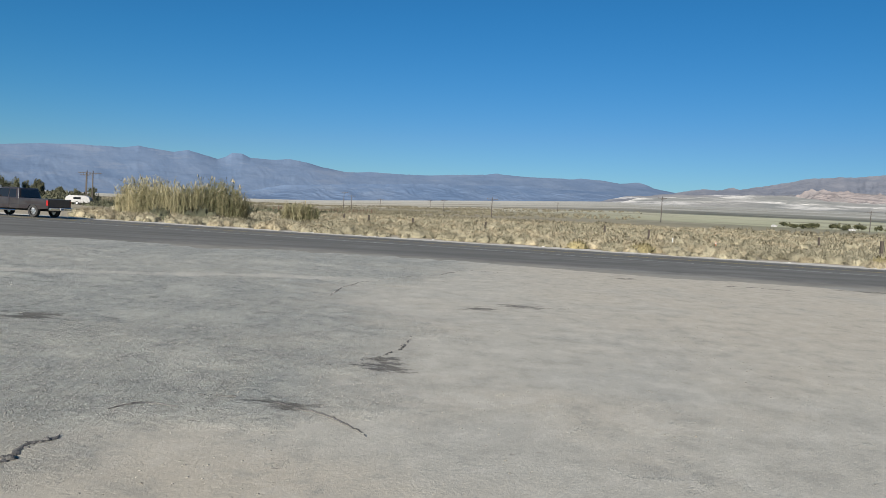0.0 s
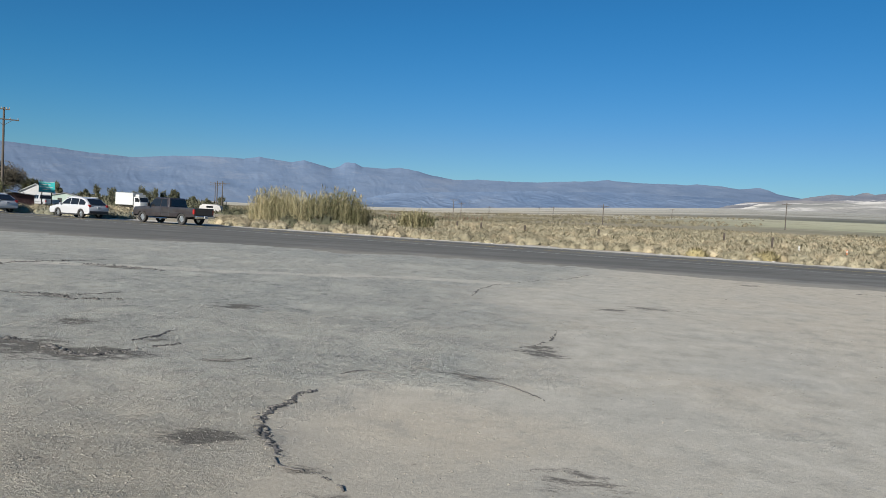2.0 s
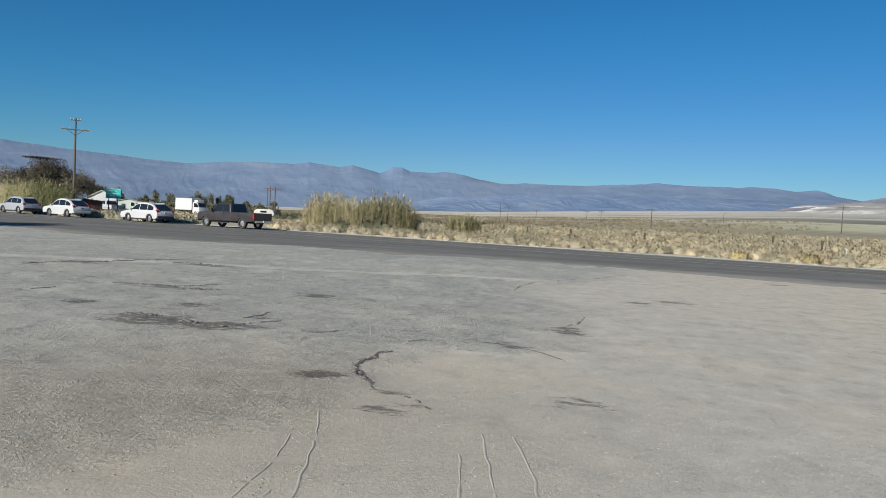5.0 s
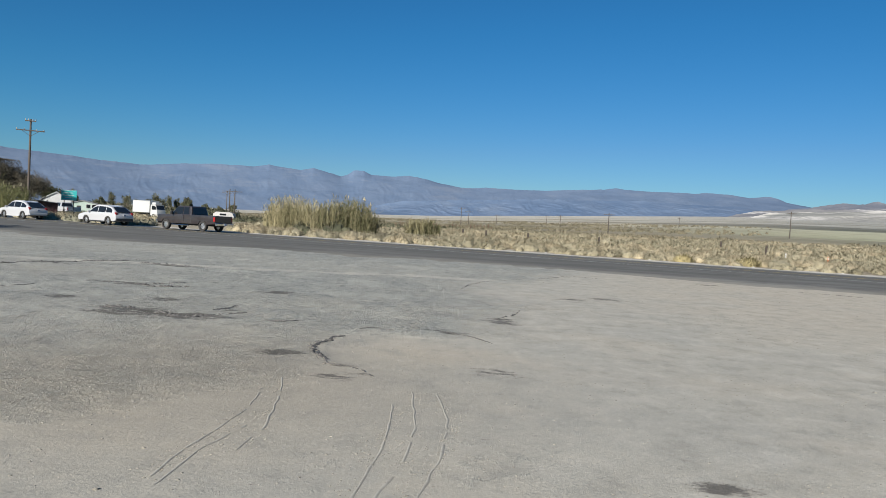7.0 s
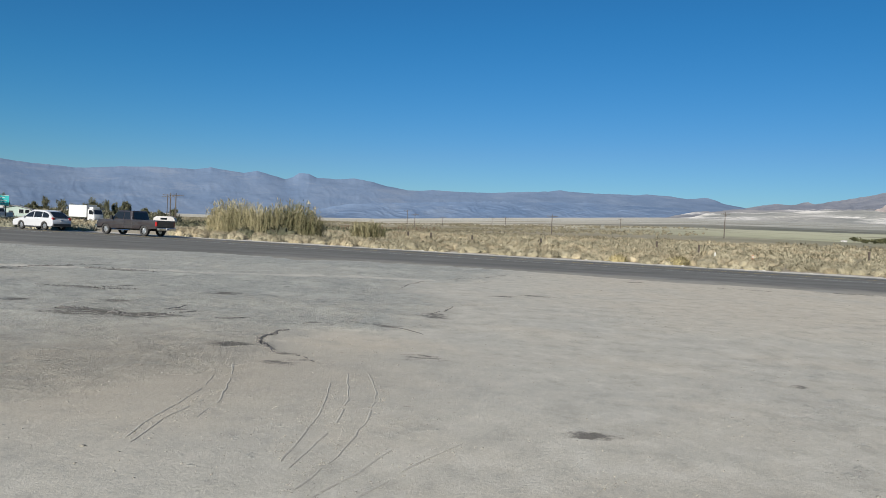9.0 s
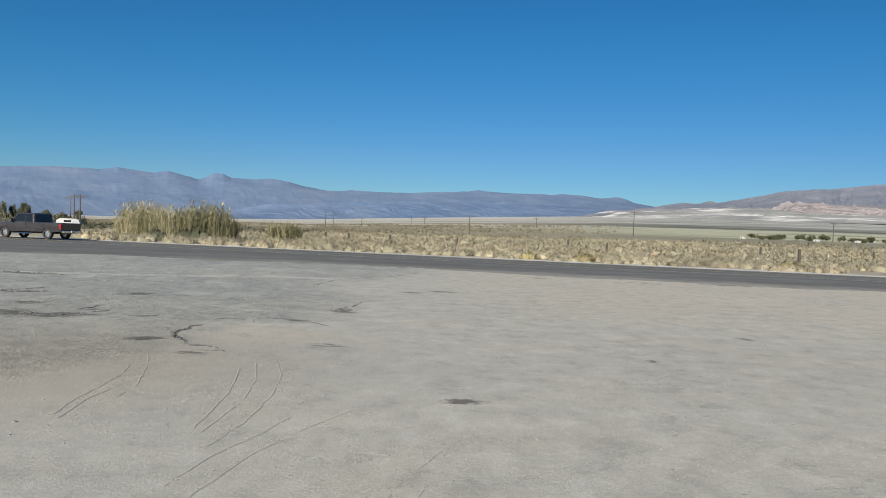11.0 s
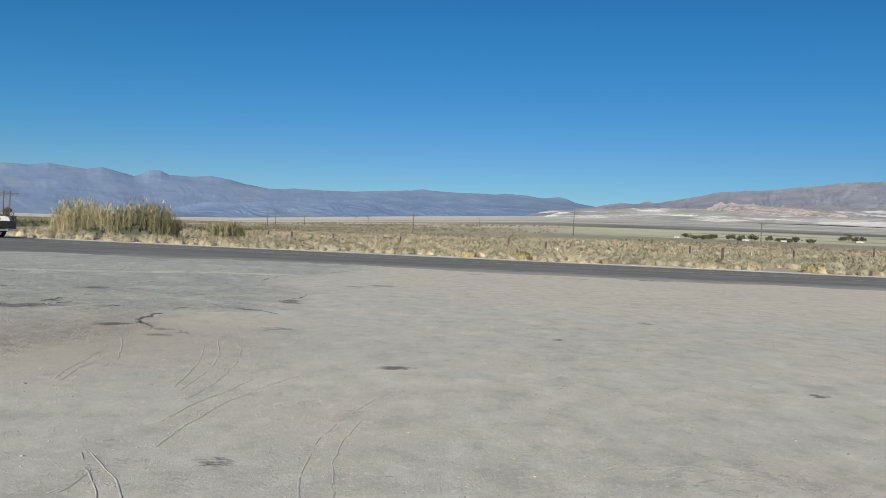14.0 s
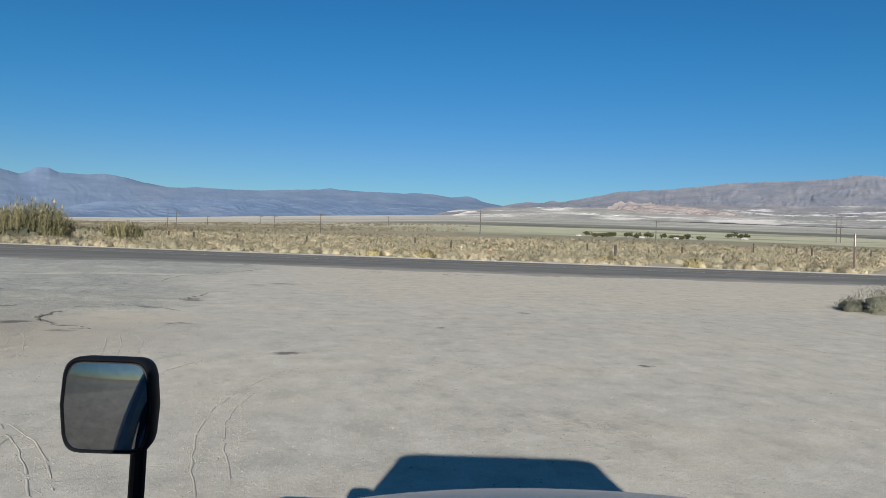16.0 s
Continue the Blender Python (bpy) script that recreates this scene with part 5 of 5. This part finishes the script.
bush(17.75, 6.15, 1.0, 1.6, 17500, SAGE, "grey-green saltbush at the edge of the lot", 151, 0.014)
bush(16.75, 6.95, 0.38, 0.65, 2600, SAGE, "low sprawling saltbush at the edge of the lot", 157, 0.014)
bush(-21.6, 62.9, 1.7, 1.9, 900, GREEN_SCRUB, "dark green bush at the foot of the reeds", 155, 0.06)
bush(-25.0, 62.8, 1.5, 1.5, 700, GREEN_SCRUB, "dark green bush at the foot of the reeds", 156, 0.06)
bush(-46.6, 64.3, 2.3, 2.3, 1600, GREY_SCRUB, "tall grey-brown thorny bush by the driveway", 152, 0.06)
bush(-46.4, 61.4, 1.1, 1.6, 900, YELLOW_SCRUB, "yellow flowering rabbitbrush by the highway", 153, 0.06)
bush(-48.6, 61.8, 0.9, 1.2, 700, YELLOW_SCRUB, "yellow flowering rabbitbrush by the highway", 154, 0.06)
for k, (x, y, s) in enumerate(((-50, 58.9, 1.3), (-46.1, 58.1, 1.4), (-44.3, 57.9, 1.1), (-42.3, 57.2, 1.5), (-39.9, 56.9, 1.4), (-38.2, 57.3, 1.1), (-54, 60.4, 1.2), (-58, 62, 1.4), (-62, 63.5, 1.2))):
    bush(x, y, s * 0.62, s, 1600, SAGE_PALE if k % 3 else GREY_SCRUB, "low grey-green brush on the highway verge", 160 + k, 0.05)
for k, (x, y, s) in enumerate(((12.6, 45.2, 1.0), (32.5, 39.5, 1.1), (8.5, 46.0, 0.8), (27.0, 43.5, 0.9))):
    bush(x, y, s * 0.65, s, 1500, STRAW_SCRUB, "yellowish rabbitbrush at the highway edge", 180 + k, 0.05)


# ---- small ground detail ----
def strip(name, pts, width, material, label, seed, rise=0.0, rough=0.5, step=0.06, gap=0.28, even=False):
    """A ragged low strip along a line: cracks, ridges of sand thrown up by tyres."""
    r = np.random.RandomState(seed)
    P = [np.array(p, float) for p in pts]
    line = []
    for a, b in zip(P, P[1:]):
        k = max(2, int(np.linalg.norm(b - a) / step))
        line += [a + (b - a) * i / k for i in range(k)]
    line = np.array(line + [P[-1]])
    ker = np.ones(5) / 5
    if len(line) > 12:
        for c in (0, 1):
            line[2:-2, c] = np.convolve(line[:, c], ker, "valid")
    t = np.gradient(line, axis=0)
    t /= np.linalg.norm(t, axis=1)[:, None] + 1e-9
    nrm = np.stack([-t[:, 1], t[:, 0]], 1)
    vary = (lambda k: vnoise(np.arange(len(line)), np.zeros(len(line)), 0.17, seed + k)) if even else (lambda k: r.rand(len(line)))
    off = (vary(7) - 0.5) * width * rough * 1.5
    w = width * (1 - rough * 0.7 + rough * 1.4 * vary(8))
    w[0] = w[-1] = width * 0.1
    gaps = vnoise(np.arange(len(line)), np.zeros(len(line)), 0.3, seed)
    V, F = [], []
    prof = ((-1, 0.0), (-0.5, 0.7), (0, 1.0), (0.5, 0.6), (1, 0.0))
    for i in range(len(line)):
        for q, z in prof:
            p = line[i] + nrm[i] * (off[i] + q * w[i] / 2)
            V.append((p[0], p[1], lot_top(p[0], p[1]) + (0.002 if even else 0.004) + rise * z * (0.7 if even else 0.4 + 1.0 * r.rand())))
    for i in range(len(line) - 1):
        if gaps[i] < gap:
            continue
        for q in range(4):
            F.append((i * 5 + q, i * 5 + q + 1, i * 5 + q + 6, i * 5 + q + 5))
    ob = new(name, mesh_from(name, V, F, material))
    return tagged(ob, label, "ground marks", kind="structure")


_co = np.empty(len(lot.data.vertices) * 3, np.float32)
lot.data.vertices.foreach_get("co", _co)
_co = _co.reshape(-1, 3)
_xs, _ys = np.unique(_co[:, 0]), np.unique(_co[:, 1])
_z = _co[:, 2].reshape(len(_ys), len(_xs))


def lot_top(x, y):
    i = min(max(np.searchsorted(_xs, x) - 1, 0), len(_xs) - 2)
    j = min(max(np.searchsorted(_ys, y) - 1, 0), len(_ys) - 2)
    u, v = (x - _xs[i]) / (_xs[i + 1] - _xs[i]), (y - _ys[j]) / (_ys[j + 1] - _ys[j])
    return float((_z[j, i] * (1 - u) + _z[j, i + 1] * u) * (1 - v) + (_z[j + 1, i] * (1 - u) + _z[j + 1, i + 1] * u) * v)


def clods(name, pts, spread, size, per_metre, material, label, seed):
    """Crumbs lying in a ragged row along a line."""
    r = np.random.RandomState(seed)
    P = np.array(pts, float)
    seg = np.linalg.norm(np.diff(P, axis=0), axis=1)
    total = seg.sum()
    n = int(total * per_metre)
    q = r.rand(n) * total
    q = q[vnoise(q * 4, q * 0, 1.0, seed) > 0.3]
    n = len(q)
    cum = np.concatenate([[0], np.cumsum(seg)])
    xy = np.stack([np.interp(q, cum, P[:, 0]), np.interp(q, cum, P[:, 1])], 1) + r.randn(n, 2) * spread
    xy += (vnoise(q * 2.2, q * 0, 1.0, seed + 1)[:, None] - 0.5) * spread * 4
    sz = size * (0.4 + 1.2 * r.rand(n) ** 2)
    o = np.array([(1, 0, 0), (0, 1, 0), (-1, 0, 0), (0, -1, 0), (0, 0, 1), (0, 0, -1)], float)
    f = np.array([(0, 1, 4), (1, 2, 4), (2, 3, 4), (3, 0, 4), (1, 0, 5), (2, 1, 5), (3, 2, 5), (0, 3, 5)])
    z = np.array([lot_top(a, b) for a, b in xy])
    V = o[None] * (0.6 + 0.8 * r.rand(n, 6, 1)) * np.array([1.3, 1.0, 0.6]) * sz[:, None, None] + np.stack([xy[:, 0], xy[:, 1], z + sz * 0.15], 1)[:, None]
    F = (f[None] + 6 * np.arange(n)[:, None, None]).reshape(-1, 3)
    return tagged(new(name, mesh_from(name, V.reshape(-1, 3), F, material, np.repeat(r.rand(n), 6))), label, "ground marks", kind="structure")


def crack(pts, width, seed, gap=0.36):
    # the dark tar tone also holds the shadow cast along the broken edge
    strip("crack", pts, width * 0.6, TARM, "broken tarry edge of old asphalt with its shadow painted in", seed, 0.008, 0.9, 0.035, gap)
    clods("asphalt_crumb_line", pts, width * 0.28, width * 0.34, 34, TARM, "dark asphalt crumbs carrying the shadow of a broken edge", seed + 50)


crack([(-2.42, 4.59), (-2.52, 4.42), (-2.51, 4.12), (-2.56, 3.96), (-2.54, 3.68), (-2.41, 3.35), (-2.27, 3.16), (-2.11, 2.91)], 0.062, 201, 0.15)
crack([(-1.93, 5.76), (-1.5, 5.72), (-1.19, 5.64), (-0.8, 5.41), (-0.51, 5.05), (-0.48, 4.95)], 0.03, 202, 0.5)
crack([(-0.35, 9.27), (-0.42, 8.29), (-0.69, 7.57), (-0.82, 7.5)], 0.03, 203, 0.55)
crack([(-2.07, 13.35), (-2.08, 14.96), (-1.86, 16.14), (-0.9, 18.0), (-0.06, 19.25), (0.68, 21.6), (1.69, 21.25)], 0.032, 204, 0.6)
crack([(-6.6, 5.3), (-6.2, 5.55), (-5.6, 5.35), (-5.0, 5.0), (-4.8, 5.3)], 0.09, 205)
crack([(-9.5, 9.0), (-8.6, 9.2), (-7.9, 8.8), (-7.2, 9.1)], 0.08, 207)
crack([(-12, 14), (-10.8, 14.3), (-9.2, 13.8)], 0.08, 208)
crack([(8.3, 20.9), (9.2, 20.8), (10.1, 20.3)], 0.05, 211)


crack([(-2.44, 3.48), (-2.25, 3.15), (-2.06, 2.75), (-1.9, 2.74), (-1.78, 2.72), (-1.62, 2.57), (-1.42, 2.3)], 0.03, 211, 0.45)
crack([(-3.9, 5.36), (-3.58, 5.43), (-3.41, 5.68)], 0.035, 212, 0.3)
crack([(-5.35, 5.1), (-4.94, 5.05), (-4.76, 5.64), (-4.57, 6.09)], 0.05, 213, 0.4)
crack([(-13.6, 11.1), (-13.35, 11.8), (-13.0, 12.8), (-12.6, 14.2), (-12.0, 15.8)], 0.10, 214, 0.15)
crack([(-9.72, 6.89), (-9.65, 7.66)], 0.05, 215, 0.2)
crack([(-5.06, 5.95), (-5.0, 6.33), (-5.06, 6.8)], 0.05, 216, 0.2)
crack([(-8.62, 8.62), (-8.2, 9.2), (-7.74, 9.94)], 0.06, 217, 0.3)
crack([(-2.42, 5.21), (-2.25, 5.44), (-1.97, 5.42)], 0.03, 218, 0.3)


RIDGE_SAND = plain("ridge_sand", (0.31, 0.29, 0.24), (0.43, 0.402, 0.336), 18, 1.0, bump=0.4, dist=0.01)
CRUMB = plain("sand_crumbs", (0.14, 0.13, 0.105), (0.34, 0.318, 0.26), 26, 1.0, bump=0.4, dist=0.01)


def track(pts, width, seed):
    strip("tyre_track", pts, width, RIDGE_SAND, "thin broken ridge of sand thrown up by a tyre", seed, 0.0045, 0.8, 0.03, 0.24, True)
    clods("sand_crumb_row", pts, 0.055, 0.005, 110, CRUMB, "sand crumbs scattered along a tyre track", seed + 40)


for k, pts in enumerate((
        ((-0.34, -3.0), (-0.28, -2.39), (-0.12, -1.65), (0.14, -0.98), (0.47, -0.38)), ((-0.5, -2.31), (-0.39, -1.73), (-0.2, -1.22), (-0.03, -0.64)),
        ((0.88, -5.0), (0.79, -4.46), (0.74, -3.6), (0.77, -2.89), (0.92, -2.24), (1.21, -1.51), (1.47, -0.95)), ((1.06, -4.7), (0.97, -4.0), (0.93, -3.28), (0.99, -2.73), (1.11, -2.23)),
        ((-0.06, -4.86), (-0.24, -4.33), (-0.46, -3.8), (-0.67, -3.41), (-0.8, -3.14)), ((0.05, -4.78), (-0.14, -4.22), (-0.39, -3.67), (-0.73, -3.14)), ((-0.62, -3.9), (-0.60, -3.49)),
        ((-0.99, 1.32), (-0.84, 0.59), (-0.77, 0.1), (-0.72, -1.06)), ((-0.92, 1.82), (-0.66, 0.72), (-0.57, -0.1), (-0.63, -1.18)), ((-0.69, 1.85), (-0.44, 0.96), (-0.35, 0.05), (-0.38, -0.9), (-0.49, -1.52)),
        ((-1.96, -0.79), (-2.03, -0.25), (-2.02, 0.16), (-2.07, 0.81), (-2.25, 1.48)), ((-1.86, -0.9), (-1.92, -0.34), (-1.9, 0.06), (-1.88, 0.34)), ((-2.24, 1.94), (-2.02, 1.35), (-1.73, 0.34), (-1.69, -0.2)))):
    track(pts, 0.017, 220 + k)


def pebbles(name, n, x0, x1, y0, y1, size, seed, label, crust=False):
    r = np.random.RandomState(seed)
    x, y = r.uniform(x0, x1, n), r.uniform(y0, y1, n)
    s = size * (0.4 + 1.6 * r.rand(n) ** 3)
    o = np.array([(1, 0, 0), (0, 1, 0), (-1, 0, 0), (0, -1, 0), (0, 0, 1), (0, 0, -1)], float)
    f = np.array([(0, 1, 4), (1, 2, 4), (2, 3, 4), (3, 0, 4), (1, 0, 5), (2, 1, 5), (3, 2, 5), (0, 3, 5)])
    keep = vnoise(x, y, 0.9, seed) + 0.5 * vnoise(x, y, 3.1, seed + 1) + 0.25 * r.rand(n) > 0.88
    if crust:
        keep = np.interp(y, TAR_Y, TAR_X) + (vnoise(x, y, 1.3, 1) - 0.5) * 1.6 + 0.5 * r.randn(n) > x
        keep &= vnoise(x, y, 1.7, seed) + 0.3 * r.rand(n) > 0.5
    x, y, s = x[keep], y[keep], s[keep]
    n = len(x)
    z = np.array([lot_top(a, b) for a, b in zip(x, y)])
    jig = 0.7 + 0.6 * r.rand(n, 6, 1)
    ang = r.rand(n) * 6.283
    rot = np.stack([np.stack([np.cos(ang), -np.sin(ang), 0 * ang], 1), np.stack([np.sin(ang), np.cos(ang), 0 * ang], 1), np.stack([0 * ang, 0 * ang, 0.6 + 0 * ang], 1)], 1)
    V = np.einsum("nij,nkj->nki", rot, o[None] * jig * np.array([1.2, 0.9, 0.8])) * s[:, None, None] + np.stack([x, y, z + s * 0.25], 1)[:, None]
    F = (f[None] + 6 * np.arange(n)[:, None, None]).reshape(-1, 3)
    me = mesh_from(name, V.reshape(-1, 3), F, STONE, np.repeat(r.rand(n) ** 0.6, 6))
    return tagged(new(name, me), label, "pebbles", kind="stuff")


pebbles("pebbles", 45000, -9, 13, -7, 11, 0.0052, 301, "small pale and dark stones scattered over the lot")
pebbles("pebbles", 70000, -7, 0.5, 0.5, 9, 0.0046, 303, "loose grit lying over the broken asphalt crust", True)
pebbles("pebbles", 900, -13, 18, -7, 18, 0.010, 302, "small pale and dark stones scattered over the lot")


def verge_rock(x, y, s, seed):
    r = np.random.RandomState(seed)
    bm = bmesh.new()
    bmesh.ops.create_icosphere(bm, subdivisions=2, radius=s)
    for v in bm.verts:
        v.co = Vector((v.co.x * 1.3, v.co.y, v.co.z * 0.7)) * (0.8 + 0.4 * r.rand())
    ob = tagged(new("rock", bpy.data.meshes.new("rock")), "pale rock lying on the sandy verge", "rock", "rocks along the highway verge")
    bm.to_mesh(ob.data)
    bm.free()
    ob.data.materials.append(PALE_ROCK)
    return put(ob, x, y, r.rand() * 360, s * 0.3)


PALE_ROCK = plain("pale_rock", (0.38, 0.36, 0.32), (0.56, 0.53, 0.48), 12, 0.9, bump=0.5, dist=0.03)
r = np.random.RandomState(400)
for k in range(34):
    x = r.uniform(-20, 45)
    verge_rock(x, FAR_EDGE(x) + r.uniform(0.4, 2.2), r.uniform(0.04, 0.10), 401 + k)


# ---- the truck that carries the camera, where it comes to rest ----
MATT_BLACK = plain("matt_black_plastic", (0.004, 0.0045, 0.006), (0.007, 0.0078, 0.010), 30, 0.6, bump=0)
BEZEL = plain("grey_bezel", (0.03, 0.032, 0.036), (0.05, 0.053, 0.058), 30, 0.4, bump=0)
MATT_BLACK.node_tree.nodes["Principled BSDF"].inputs["Specular IOR Level"].default_value = 0.12


def work_truck():
    """Hood, cab shell and fender mirror; x to its right, y ahead, the driver's place over the origin."""
    body = paint("grey_blue_truck_paint", (0.30, 0.33, 0.37), 0.35, 0.3)
    thing = tagged(new("truck"), "grey pickup truck with a black fender mirror on the lot", "pickup truck")
    cx, hw = 0.36, 0.93

    def hood_z(u, v):
        """u across from -1 to 1, v from the cowl to the nose."""
        return 1.052 - 0.06 * v - 0.16 * v ** 4 - 0.085 * abs(u) ** 2.2 - 0.08 * abs(u) ** 10
    n, m = 33, 25
    V = [(cx + u * hw * (1 - 0.06 * v * v), 0.84 + 1.28 * v - 0.10 * u * u * v, hood_z(u, v)) for v in np.linspace(0, 1, m) for u in np.linspace(-1, 1, n)]
    F = [(j * n + i, j * n + i + 1, j * n + n + i + 1, j * n + n + i) for j in range(m - 1) for i in range(n - 1)]
    hood = new("hood", mesh_from("hood", V, F, body, smooth=True))
    hood.parent = thing
    sol = hood.modifiers.new("sheet", "SOLIDIFY")
    sol.thickness, sol.offset = 0.02, -1
    for s in (-1, 1):
        x = cx + s * (hw - 0.03)
        side = [(0.1, 0.45), (0.1, 1.02), (0.84, 1.0), (2.0, 0.83), (2.08, 0.5)] + [(1.55 + 0.42 * math.cos(a), 0.38 + 0.42 * math.sin(a)) for a in np.linspace(0.2, math.pi - 0.2, 9)]
        bm = prism(bmesh.new(), side, -0.03, 0.03, 0.008)
        bmesh.ops.rotate(bm, cent=(0, 0, 0), matrix=Matrix.Rotation(radians(90), 3, "Z"), verts=bm.verts)
        bmesh.ops.translate(bm, vec=(x, 0, 0), verts=bm.verts)
        part("fender", bm, body, thing)
        part("door", box(bmesh.new(), x, -0.45, 0.76, 0.06, 1.12, 0.6, 0.02), body, thing)
        part("windscreen_pillar", rod(bmesh.new(), (cx + s * 0.96, 0.86, 1.02), (cx + s * 0.68, 0.36, 1.92), 0.035), body, thing)
        part("rear_pillar", rod(bmesh.new(), (cx + s * 0.92, -1.05, 1.02), (cx + s * 0.72, -0.95, 1.95), 0.05), body, thing)
        # opaque side panes, out of view, added to close gaps in the cab's shadow
        bm = prism(bmesh.new(), [(0.86, 1.02), (0.36, 1.9), (-0.9, 1.9), (-0.98, 1.02)], -0.004, 0.004)
        bmesh.ops.rotate(bm, cent=(0, 0, 0), matrix=Matrix.Rotation(radians(90), 3, "Z"), verts=bm.verts)
        for q in bm.verts:
            q.co.x += cx + s * (0.90 - 0.21 * (q.co.z - 1.04))
        part("side_window", bm, GLASS, thing, "dark tinted glass")
        part("headlamp", box(bmesh.new(), cx + s * 0.68, 2.06, 0.72, 0.3, 0.12, 0.18, 0.03), HEADLAMP, thing)
        for y in (1.55, -2.2):
            t = wheel_holder(thing, cx + s * 0.78, y)
    bm = prism(bmesh.new(), [(0.73 * math.copysign(abs(math.cos(q)) ** 0.22, math.cos(q)), 0.71 * math.copysign(abs(math.sin(q)) ** 0.22, math.sin(q))) for q in np.linspace(0, 2 * math.pi, 40, endpoint=False)], -0.035, 0.035, 0.015)
    bmesh.ops.rotate(bm, cent=(0, 0, 0), matrix=Matrix.Rotation(radians(90), 3, "X"), verts=bm.verts)
    bmesh.ops.translate(bm, vec=(cx, -0.28, 1.95), verts=bm.verts)
    part("roof", bm, body, thing)
    # unseen solid back without a window, shaped to cast a filled shadow
    bm = prism(bmesh.new(), [(-0.92, 0.5), (0.92, 0.5), (0.92, 1.05), (0.86, 1.3), (0.68, 1.93), (-0.68, 1.93), (-0.86, 1.3), (-0.92, 1.05)], -0.03, 0.03, 0.008)
    bmesh.ops.translate(bm, vec=(cx, -1.0, 0), verts=bm.verts)
    part("cab_shadow_back", bm, body, thing)
    part("grille", box(bmesh.new(), cx, 2.07, 0.72, 1.0, 0.08, 0.22, 0.03), BLACK, thing)
    part("bumper", box(bmesh.new(), cx, 2.15, 0.5, 1.86, 0.16, 0.22, 0.05), CHROME, thing)
    part("chassis", box(bmesh.new(), cx, -0.4, 0.45, 0.9, 4.8, 0.16, 0.02), BLACK, thing)
    part("bed", box(bmesh.new(), cx, -2.2, 0.8, 1.8, 2.1, 0.55, 0.04), body, thing)
    # mirror on its post, the glass slightly domed and facing back to the driver
    mirror = tagged(new("mirror"), "black fender mirror")
    mirror.parent = thing
    def bowed(w, h, n=40):
        out = []
        for i in range(n):
            q = 2 * math.pi * i / n
            c, d = math.cos(q), math.sin(q)
            z = math.copysign(abs(d) ** 0.25, d)
            out.append((w * math.copysign(abs(c) ** 0.25, c) * (1 - 0.12 * z * z), h * z * (1 - 0.03 * c * c)))
        return out
    mx, my, mz = -0.514, 1.106, 1.308

    def shell(rings):
        """A skin through rings of (width, height, depth), closed at both ends."""
        bm = bmesh.new()
        rows = [[bm.verts.new((mx + x, my + d, mz + z)) for x, z in bowed(w, h)] for w, h, d in rings]
        for a, b in zip(rows, rows[1:]):
            for q in range(len(a)):
                bm.faces.new((a[q], a[q - 1], b[q - 1], b[q]))
        bm.faces.new(rows[0]), bm.faces.new(rows[-1])
        bmesh.ops.recalc_face_normals(bm, faces=bm.faces)
        return bm
    smooth(part("housing", shell(((0.066, 0.0678, 0.006), (0.067, 0.0688, -0.001), (0.070, 0.0716, -0.004), (0.073, 0.0745, 0.0), (0.074, 0.0754, 0.012), (0.072, 0.0735, 0.03), (0.064, 0.0659, 0.048), (0.045, 0.0478, 0.056))), MATT_BLACK, mirror), 50)
    smooth(part("bezel", shell(((0.0655, 0.0673, 0.0005), (0.0665, 0.0683, -0.001), (0.0672, 0.0690, 0.0005))), BEZEL, mirror, "thin grey bezel round the glass"))
    k = 21
    V, F = [], []
    for j in range(k):
        for i in range(k):
            a, c = -1 + 2 * i / (k - 1), -1 + 2 * j / (k - 1)
            k2 = max(1.0, (abs(a) ** 8 + abs(c) ** 8) ** 0.125)
            x, z = 0.0645 * a / k2 * (1 - 0.12 * c * c), 0.0665 * c / k2
            V.append((mx + x, my - 0.0075 + 1.2 * (x * x + z * z) - 0.012 * (x + 0.06), mz + z))
    for j in range(k - 1):
        for i in range(k - 1):
            q = j * k + i
            F.append((q, q + 1, q + k + 1, q + k))
    silver = plain("dusty_mirror", (0.17, 0.18, 0.195), (0.24, 0.25, 0.265), 60, 0.05, 1.0, bump=0)
    glass = new("mirror_glass", mesh_from("mirror_glass", V, F, silver, smooth=True))
    glass.parent = mirror
    part("post", rod(bmesh.new(), (-0.466, 1.118, 1.26), (-0.478, 1.118, 0.93), 0.0122, 0.0128, 12), MATT_BLACK, thing)
    part("post_foot", box(bmesh.new(), -0.478, 1.118, 0.935, 0.06, 0.08, 0.04, 0.012), BLACK, thing)
    return thing


def wheel_holder(thing, x, y):
    """A wheel that rolls along y."""
    bm = bmesh.new()
    rot = Matrix.Rotation(radians(90), 4, "Y")
    for r, w in ((0.36, 0.18), (0.34, 0.24)):
        bmesh.ops.create_cone(bm, cap_ends=True, segments=28, radius1=r, radius2=r, depth=w, matrix=rot)
    tyre = part("tyre", bm, TYRE, thing, "black rubber tyre")
    tyre.location = (x, y, 0.37)
    bm = bmesh.new()
    bmesh.ops.create_cone(bm, cap_ends=True, segments=24, radius1=0.2, radius2=0.2, depth=0.26, matrix=rot)
    part("rim", bm, RIM, tyre)
    return tyre


put(work_truck(), 1.306, -9.408, -13.03, 0.0)
